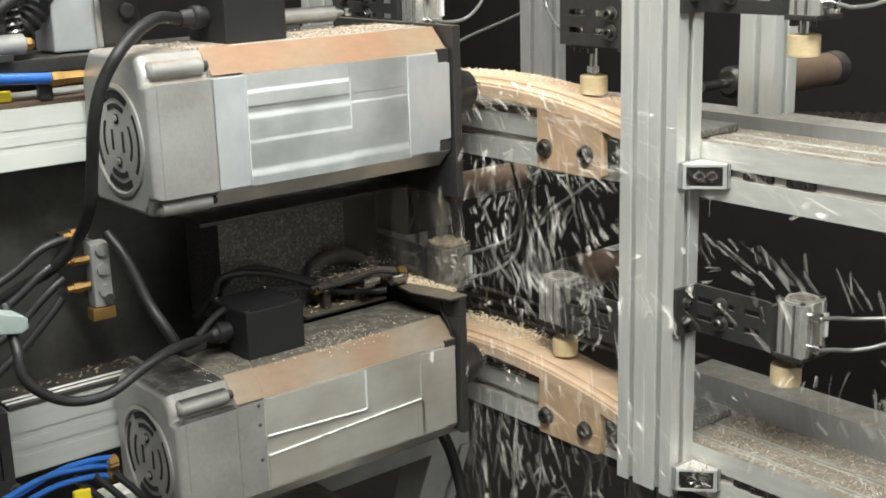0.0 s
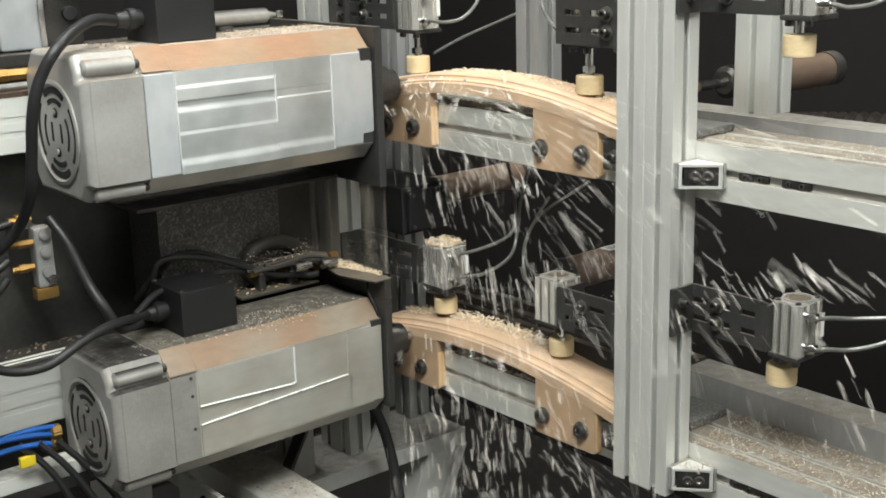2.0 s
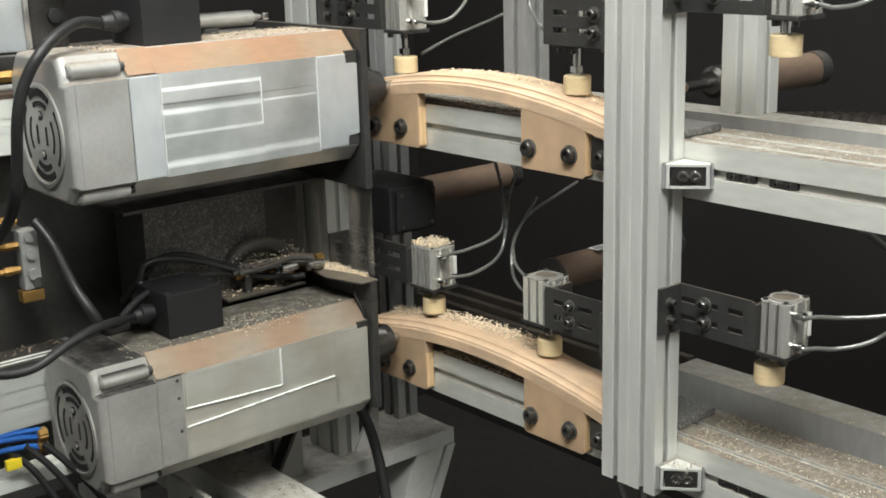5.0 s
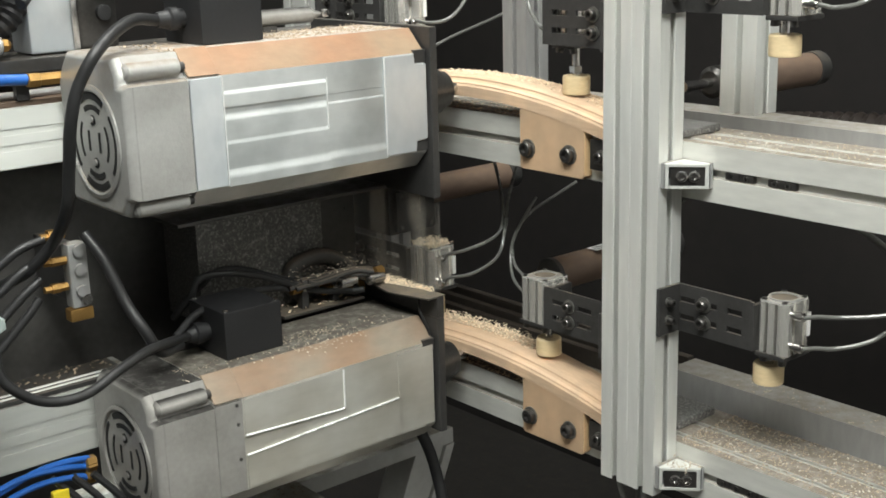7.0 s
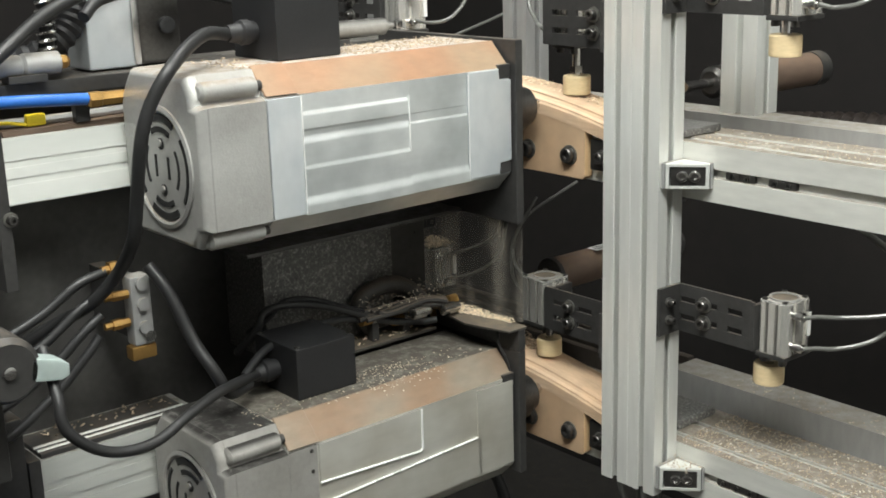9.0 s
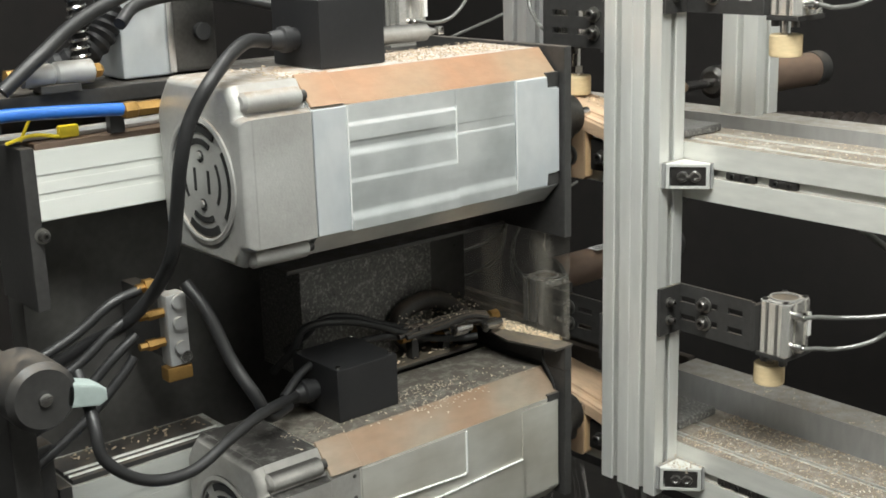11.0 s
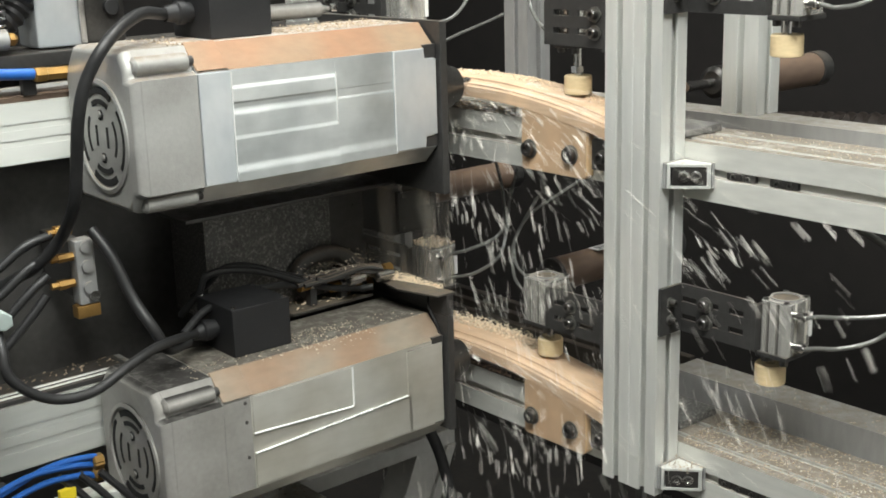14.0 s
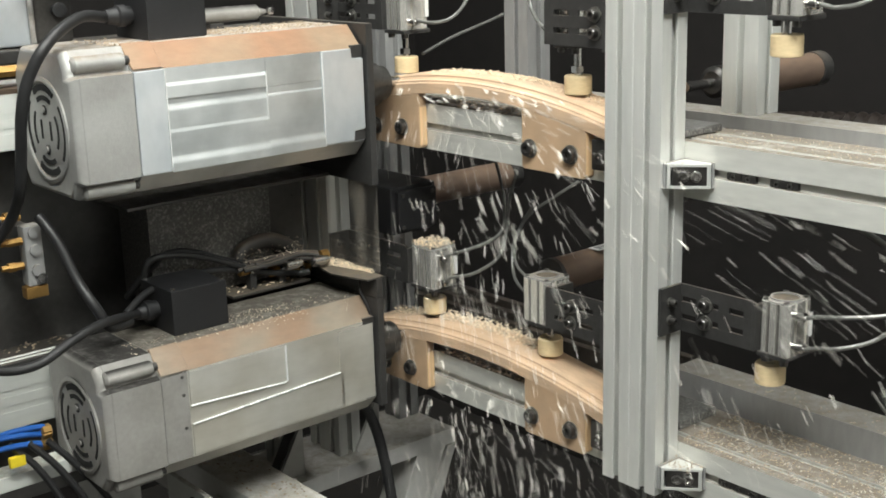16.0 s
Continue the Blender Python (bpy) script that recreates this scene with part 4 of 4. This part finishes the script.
    w = mover("servo_drive", (-.53, -.40, 1.263), "grey aluminium drive housing on the carriage top", "drive")
    part("housing", box(-.575, -.5205, -.462, -.404, 1.2635, 1.40, .004), PLATE, w)
    part("dark_flank", box(-.575, -.522, -.4035, -.352, 1.2635, 1.40, .006), DARK_STEEL, w)
    part("rib", box(-.5205, -.517, -.412, -.404, 1.266, 1.40, .001), STEEL, w)
    part("knob", lathe("x", -.372, 1.305, [(.009, -.5215), (.009, -.515), (.006, -.514)], 16), RUBBER, w)

    g = mover("regulator", (-.50, -.53, 1.262), "grey air regulator with brass fittings and spring hose", "regulator")
    part("body", lathe("y", -.50, 1.279, [(.008, -.575), (.0105, -.573), (.0105, -.545), (.009, -.543), (.0115, -.54), (.0115, -.505), (.008, -.503)], 18), ALU_DIM, g)
    part("brass_fitting", lathe("y", -.50, 1.279, [(.006, -.503), (.0075, -.502), (.0075, -.497), (.004, -.493)], 6), BRASS, g)
    part("brass_fitting", lathe("y", -.50, 1.279, [(.004, -.59), (.0085, -.588), (.0085, -.576), (.006, -.5755)], 6), BRASS, g)
    spiral = [(-.515 + .009 * math.cos(i * .9), -.507 + .009 * math.sin(i * .9), 1.285 + i * .0011) for i in range(120)]
    part("spring", tube(spiral, .0018, 6, 2), STEEL, g, "bright steel spring hose")
    part("core", rod("z", -.515, -.507, .007, 1.285, 1.42, 12), RUBBER, g)
    part("foot", box(-.51, -.49, -.56, -.52, 1.2622, 1.27, .001), BLACK, g)

    h = mover("blue_air_hose", (-.47, -.53, 1.235), "blue air hose with brass plug along the slide", "air hose")
    part("hose", tube([(-.47, -.72, 1.245), (-.47, -.62, 1.250), (-.47, -.56, 1.248), (-.47, -.489, 1.243)], .0062, 12), BLUE, h)
    part("brass_plug", lathe("y", -.47, 1.242, [(.0055, -.492), (.0085, -.490), (.0085, -.478), (.0075, -.477), (.0075, -.452), (.004, -.450)], 6), BRASS, h)
    part("hose_clip", box(-.49, -.4795, -.50, -.485, 1.2195, 1.24, .001), BLACK, h)

    y = mover("cable_tie", (-.50, -.54, 1.2195), "yellow cable ties and grey cables on the slide", "cable tie")
    part("tag", box(-.495, -.487, -.548, -.528, 1.2200, 1.232, .002), YELLOW, y)
    part("tie", tube([(-.487, -.60, 1.222), (-.486, -.575, 1.227), (-.485, -.55, 1.223)], .0018, 6), YELLOW, y)
    part("tie", tube([(-.49, -.585, 1.222), (-.486, -.578, 1.238), (-.484, -.572, 1.248)], .0015, 6), YELLOW, y)
    part("cable", tube([(-.50, -.66, 1.226), (-.50, -.57, 1.224), (-.50, -.50, 1.2235), (-.51, -.42, 1.2235)], .0045, 8), ALU_DIM, y)

    lv = mover("locking_lever", (-.34, -.63, .99), "grey-green locking lever on a black hub", "lever")
    part("hub", lathe("x", -.648, 1.030, [(.03, -.40), (.031, -.39), (.031, -.345), (.026, -.338)], 30), BLACK, lv)
    part("hub_screw", lathe("x", -.648, 1.030, [(.006, -.3375), (.006, -.335), (.003, -.3345)], 14), STEEL, lv)
    part("grip", prism([(-.628, 1.039), (-.600, 1.030), (-.592, 1.024), (-.592, 1.014), (-.60, 1.010), (-.632, 1.016)], "x", -.362, -.338, bevel=.003), GREY_GREEN, lv)
    part("arm", box(-.475, -.40, -.66, -.635, .90, 1.04, .003), BLACK, lv)

    b = mover("hose_bundle", (-.42, -.52, .76), "blue hoses and brass fittings below the lower slide", "hose bundle")
    for k, (dy, dz) in enumerate(((0, 0), (.012, -.014), (.026, .004))):
        part("blue_hose", tube([(-.43, -.64 + dy, .79 + dz), (-.425, -.57 + dy, .812 + dz), (-.42, -.52 + dy, .812 + dz), (-.42, -.492, .806 + dz)], .0036, 8), BLUE, b)
        part("brass_fitting", lathe("y", -.42, .806 + dz, [(.005, -.494), (.0075, -.492), (.0075, -.482), (.004, -.480)], 6), BRASS, b)
    for k in range(3):
        part("black_hose", tube([(-.43 + .01 * k, -.53 + .02 * k, .80), (-.42 + .01 * k, -.50 + .02 * k, .76), (-.41 + .01 * k, -.475 + .025 * k, .70), (-.40, -.46 + .03 * k, .62)], .0045, 8), RUBBER, b)
    part("tag", box(-.428, -.42, -.535, -.515, .772, .786, .002), YELLOW, b)
    part("bar", box(-.475, -.44, -.60, -.44, .735, .755, .002), WHITE, b, "white profile under the hoses")
    part("hanger", box(-.56, -.4755, -.60, -.58, .74, .80, .002), BLACK, b)


fittings()


def cables():
    def cable(pts, r, label):
        ob = solo("cable", tube(pts, r, 12, 9), RUBBER, label, "cable", "black cables")
        MOVERS.append(ob)
    cable([(-.41, -.362, 1.3), (-.375, -.41, 1.304), (-.335, -.465, 1.284), (-.339, -.49, 1.248), (-.346, -.5, 1.209), (-.362, -.5, 1.16), (-.379, -.5, 1.116), (-.424, -.5, 1.071), (-.454, -.52, 1.037), (-.491, -.54, 1.014), (-.53, -.58, .98)], .0066, "thick black motor cable looping past the fan cap")
    cable([(-.43, -.462, 1.073), (-.41, -.451, 1.045), (-.39, -.44, .998), (-.37, -.428, .964), (-.375, -.41, .935), (-.395, -.375, .93)], .0065, "thick black motor cable running down to the lower motor")
    cable([(-.41, -.352, .932), (-.36, -.426, .947), (-.34, -.473, .942), (-.33, -.523, .927), (-.33, -.569, .933), (-.33, -.605, .964), (-.34, -.607, .997), (-.38, -.60, 1.03)], .0055, "black cable hanging in a loop behind the lower motor")
    cable([(-.49, -.332, .93), (-.46, -.322, .962), (-.455, -.312, .983), (-.45, -.279, .985), (-.45, -.227, .970), (-.445, -.156, .939), (-.44, -.10, .925), (-.43, -.082, .926)], .0045, "thin black cable over the lower terminal box")
    cable([(-.49, -.315, .95), (-.465, -.302, .971), (-.46, -.283, .987), (-.46, -.244, .981), (-.455, -.197, .961), (-.455, -.128, .939), (-.45, -.09, .930)], .0035, "thin black cable over the lower terminal box")
    cable([(-.395, -.380, .940), (-.415, -.338, .955), (-.435, -.271, .958), (-.45, -.205, .950), (-.455, -.16, .935)], .0045, "thin black cable over the lower terminal box")
    for k in range(4):
        cable([(-.45, -.50 - .004 * k, 1.07 - .022 * k), (-.452, -.53, 1.062 - .026 * k), (-.46, -.57, 1.035 - .03 * k), (-.47, -.63, 1.01 - .034 * k), (-.48, -.72, .99 - .03 * k)], .005, "black air hose running to the valve block")
    cable([(-.44, -.50, 1.325), (-.46, -.47, 1.34), (-.49, -.40, 1.345), (-.50, -.33, 1.335), (-.47, -.30, 1.325)], .006, "black cable above the upper motor")
    cable([(-.48, -.60, 1.27), (-.48, -.56, 1.30), (-.49, -.52, 1.325), (-.50, -.47, 1.345), (-.50, -.43, 1.36)], .007, "black cable above the upper slide")
    cable([(-.415, -.03, .74), (-.405, -.01, .70), (-.392, 0, .65), (-.369, 0, .563), (-.36, 0, .45)], .008, "black hose hanging from the lower spindle plate")
    corr = solo("corrugated_hose", tube([(-.55, -.55, 1.27), (-.53, -.50, 1.29), (-.53, -.47, 1.32), (-.54, -.46, 1.36), (-.55, -.47, 1.42)], .014, 14, 9, wave=.08), BLACK_PLASTIC, "black corrugated hose behind the regulator", "hose")
    MOVERS.append(corr)


cables()


# ---- sawdust lying about ----
def heap(name, count, spot, size, mat, label, seed, moving=False, flat=.35):
    """Many small chips lying on a surface; spot gives a random place."""
    rnd = random.Random(seed)
    verts, faces = [], []
    for _ in range(count):
        x, y, z = spot(rnd)
        s = size * rnd.uniform(.45, 1.5)
        q = Euler((rnd.uniform(-.5, .5), rnd.uniform(-.5, .5), rnd.uniform(0, 6.3))).to_matrix()
        i = len(verts)
        for u, v, w in ((-1, -.5, 0), (1, -.4, 0), (.9, .5, .1), (-.9, .45, -.1), (-.7, -.3, .6), (.8, -.2, .7), (.7, .4, .6), (-.8, .3, .5)):
            p = q @ Vector((u * s, v * s, w * s * flat * 2))
            verts.append((x + p.x, y + p.y, z + p.z))
        faces += [(i, i + 3, i + 2, i + 1), (i + 4, i + 5, i + 6, i + 7), (i, i + 1, i + 5, i + 4), (i + 1, i + 2, i + 6, i + 5), (i + 2, i + 3, i + 7, i + 6), (i + 3, i, i + 4, i + 7)]
    me = bpy.data.meshes.new(name)
    lo = Vector([min(v[k] for v in verts) for k in range(3)])
    me.from_pydata([tuple(Vector(v) - lo) for v in verts], [], faces)
    me.materials.append(mat)
    ob = new(name, me)
    ob.location = lo
    ORIGIN[ob] = lo
    tagged(ob, label, "sawdust", kind="stuff")
    if moving:
        MOVERS.append(ob)
    return ob


def along_arch(dz, x0, x1, y0, y1, lift):
    def spot(r):
        x = x0 + (x1 - x0) * r.random()
        y = y0 + (y1 - y0) * r.random()
        return x, y, arc_point(x, 1.2045 + dz, 0)[1] + r.random() ** 2 * lift
    return spot


heap("sawdust", 420, along_arch(0, -.45, -.10, .05, .082, .002), .0014, CHIP, "fine chips on the upper moulding's back", 1)
heap("sawdust", 1900, along_arch(LEVEL, -.56, -.25, .055, .083, .008), .0014, CHIP, "pale chips heaped on the lower moulding's back", 2)
heap("sawdust", 1600, lambda r: (-.62 + 1.3 * r.random(), .044 + .09 * r.random(), 1.1590 + .0006 * r.random()), .0009, DUST_GREY, "pale dust on the upper rail", 3)
heap("sawdust", 3200, lambda r: (.0 + .6 * r.random() ** 1.3, .044 + .105 * r.random(), .8070 + .0008 * r.random()), .0010, DUST_GREY, "pale chips on the lower rail", 4)
heap("sawdust", 300, lambda r: (-.43 + .3 * r.random(), .042 + .03 * r.random() ** 2, .8070 + .003 * r.random()), .0017, CHIP, "pale chips under the lower moulding", 14)
heap("sawdust", 200, lambda r: (-.43 + .2 * r.random(), .042 + .05 * r.random(), 1.159 + .002 * r.random()), .0016, CHIP, "pale chips under the upper moulding", 15)
heap("sawdust", 220, lambda r: (-.02 + .6 * r.random(), .152 + .045 * r.random(), .8423 + .0008 * r.random()), .0010, CHIP_PALE, "pale chips on the rail's rear strip", 5)
heap("sawdust", 70, lambda r: (.002 + .04 * r.random(), .006 + .03 * r.random(), .7908 + .001 * r.random()), .0011, CHIP_PALE, "chips on the lower angle bracket", 6)
heap("sawdust", 520, lambda r: (-.482 + .046 * r.random(), .039 + .042 * r.random(), .9565 + .006 * r.random() ** 1.5), .0014, CHIP, "chips heaped on a pneumatic clamp", 7)
heap("sawdust", 1300, lambda r: (X0 + .03 + .085 * r.random(), -.245 + .17 * r.random(), 1.2720 + .0025 * r.random() ** 2), .0010, DUST_GREY, "chips lying on the upper motor", 8, True)
heap("sawdust", 110, lambda r: (X0 + .03 + .10 * r.random(), -.40 + .05 * r.random(), 1.2722 + .001 * r.random()), .0013, DUST_GREY, "fine dust on the upper fan cap", 9, True)
heap("sawdust", 260, lambda r: (-.40 + .07 * r.random() ** 2 + .02 * r.random(), -.25 + .1 * r.random() ** 1.5, .9042 + .0008 * r.random()), .0009, CHIP_PALE, "chips lying on the lower motor", 10, True)
def shelf_spot(r):
    """Chips heaped on the shelf by the plate, thinning out towards its free corner."""
    u, v = r.random() ** 1.4, r.random()
    return -.325 - .105 * v - .02 * u, -.048 - .034 * u * v, .9370 + .007 * r.random() ** 2 * (1 - u)


heap("sawdust", 1100, shelf_spot, .0012, CHIP, "chips on the shelf over the lower motor", 11, True)
heap("sawdust", 60, lambda r: (-.545 + .03 * r.random(), -.57 + .17 * r.random(), .8820 + .002 * r.random()), .002, DUST_GREY, "dusty chips on the lower slide", 12, True)
heap("sawdust", 260, lambda r: (-.50 + .07 * r.random(), -.19 + .12 * r.random(), .957 + .014 * r.random() ** 2), .0012, CHIP_PALE, "chips caught between the hoses", 17, True)
heap("sawdust", 700, lambda r: (.0 + .6 * r.random() ** 1.2, .046 + .1 * r.random(), .8072 + .001 * r.random()), .0012, CHIP_WHITE, "larger pale shavings on the lower rail", 18)
heap("sawdust", 260, lambda r: (-.0 + .6 * r.random(), .046 + .088 * r.random(), 1.1592 + .0008 * r.random()), .0010, CHIP_WHITE, "larger pale shavings on the upper rail", 19)
heap("sawdust", 160, lambda r: (-.385 + .045 * r.random(), -.40 + .33 * r.random(), .9044 + .0008 * r.random()), .0011, CHIP_PALE, "scattered chips on the lower motor", 20, True)
heap("sawdust", 90, lambda r: (-.52 + .08 * r.random(), -.20 + .1 * r.random(), .915 + .003 * r.random() ** 2), .0019, CHIP, "chips on the fitting tray", 16, True)
heap("sawdust", 200, lambda r: (-.70 + .45 * r.random(), -.225 + .06 * r.random(), .6455 + .001 * r.random()), .0018, DUST_GREY, "chips on the base frame", 13)


# ---- the head's travel ----
TRAVEL = [(0, .0118, .0013), (.5, -.0266, .0006), (1, -.0634, -.0008), (1.5, -.1003, -.0036), (2, -.1377, -.0068), (2.5, -.1745, -.0117), (3, -.2098, -.0170), (3.2, -.2198, -.0205), (3.5, -.2212, -.0249),
          (3.75, -.2212, -.0235), (4, -.2125, -.0191), (4.5, -.1785, -.0142), (5, -.1425, -.0093), (5.5, -.107, -.0056), (6, -.0718, -.0029), (6.5, -.0366, -.0011), (7, 0, 0), (7.5, .0372, -.0003), (8, .0744, -.0015),
          (8.5, .112, -.0038), (9, .1483, -.0075), (9.5, .184, -.0118), (9.9, .2115, -.0158), (10.2, .2235, -.0172), (10.6, .2245, -.0120), (11, .2235, -.0105), (11.3, .2135, -.0095), (11.5, .1995, -.0077), (12, .1642, -.002),
          (12.5, .1275, .0026), (13, .091, .0056), (13.5, .0531, .0069), (14, .0156, .0072), (14.5, -.021, .0068), (15, -.0578, .0054), (15.5, -.0942, .0024), (16, -.1311, -.002)]


def head_at(t):
    for (a, x, z), (b, u, w) in zip(TRAVEL, TRAVEL[1:]):
        if a <= t <= b:
            f = (t - a) / (b - a)
            return x + (u - x) * f, z + (w - z) * f
    return TRAVEL[-1][1:]


# ---- flying chips: each puff waits in the uncut wood, is thrown out by the cutter, and falls to the floor ----
PUFFS = []


DRAG = .2  # seconds in which the air takes a chip's speed


def flown(start, v, d):
    """Where a chip is, d seconds after the cutter threw it out."""
    k = DRAG * (1 - math.exp(-d / DRAG))
    return start + v * k + Vector((0, -.052 * min(1, d * 15), -9.8 * DRAG * (d - k)))


REACH = .13  # half the length of a puff while it is still wood


def puff_mesh(seed):
    rnd = random.Random(seed)
    verts, faces = [], []
    for _ in range(9):
        x, y = rnd.uniform(-REACH, REACH), rnd.uniform(-.015, .015)
        z = rnd.uniform(-.008, .008) - x * x / (2 * ARC_R)
        s = rnd.uniform(.0013, .0030)
        q = Euler([rnd.uniform(0, 6.3) for _ in range(3)]).to_matrix()
        i = len(verts)
        for u, v, w in ((-1.7, -.7, 0), (1.6, -.6, .1), (0, .9, -.2), (.1, 0, .8)):
            p = q @ Vector((u * s, v * s, w * s))
            verts.append((x + p.x, y + p.y, z + p.z))
        faces += [(i, i + 2, i + 1), (i, i + 1, i + 3), (i + 1, i + 2, i + 3), (i + 2, i, i + 3)]
    me = bpy.data.meshes.new("wood_chips")
    me.from_pydata(verts, [], faces)
    me.materials.append(CHIP_FLY)
    return me


def chips():
    rnd = random.Random(5)
    meshes = [puff_mesh(i) for i in range(16)]
    starts = []
    for t0, t1, step in ((-.5, 3.15, .0017), (10.98, 15.98, .0020), (7.6, 9.4, .25)):
        t = t0
        while t < t1:
            starts.append(t + rnd.uniform(0, step * .6))
            t += step
    for t in starts:
        ob = new("wood_chips", rnd.choice(meshes))
        tagged(ob, "pale beech chips thrown off by the cutters", "wood chips", "flying wood chips", "stuff")
        upper = rnd.random() < .68
        x, z = head_at(max(t, 0))
        x = min(max(x - .362, -.435), -.222)
        top = 1.2045 + (0 if upper else LEVEL)
        px, pz = arc_point(x, top, .013)
        start = Vector((px, .056, pz))
        if rnd.random() < (.68 if upper else .35):  # the wide rain along the rails, by where it comes down and how long it flies
            far, low, fly = rnd.uniform(-.36, .48), rnd.uniform(.72, 1.13) + (0 if upper else -.36), rnd.uniform(.16, .36)
            k = DRAG * (1 - math.exp(-fly / DRAG))
            v = Vector(((far - px) / k, rnd.uniform(-.7, .5), min((low - pz + 9.8 * DRAG * (fly - k)) / k, .3)))
        else:  # straight down past the rail
            v = Vector((rnd.uniform(.2, 2.6), rnd.uniform(-.6, .2), rnd.uniform(-4.5, -.6)))
        spin = Vector([rnd.uniform(-2.5, 2.5) for _ in range(3)])
        level = pose(0, 0, 0, 0, math.degrees(math.asin((x - ARC_X) / ARC_R)), 0).to_euler()
        PUFFS.append((ob, t, start, v, spin, level))


chips()


def motions():
    for ob in MOVERS:
        base = ob.location.copy()
        walk(ob, [(t, pose(base.x + x, base.y, base.z + z)) for t, x, z in TRAVEL])
    for ob, t0, start, v, spin, level in PUFFS:
        rows = []
        rest = Matrix.LocRotScale(start, level, None)
        if t0 > .1:
            rows += [(0, rest), (t0, rest)]
        end = rest
        steps = [k / FPS for k in range(1, 7)] + [.2 + k / 12 for k in range(1, 13)]
        if t0 <= .1:
            rows.append((0, Matrix.LocRotScale(flown(start, v, max(-t0, 0)), level, None)))
        for d in steps:
            if t0 + d <= .02:
                continue
            d = min(d, 16 - t0)
            p = flown(start, v, d)
            turn = Euler([e + s * min(d, .6) for e, s in zip(level, spin)])
            end = Matrix.LocRotScale((p.x, p.y, max(p.z, .02)), turn, None)
            rows.append((t0 + d, end))
            if t0 + d >= 16 or p.z < .02:
                break
        if rows[-1][0] < 15.95:
            rows.append((16, end))
        walk(ob, rows)


motions()
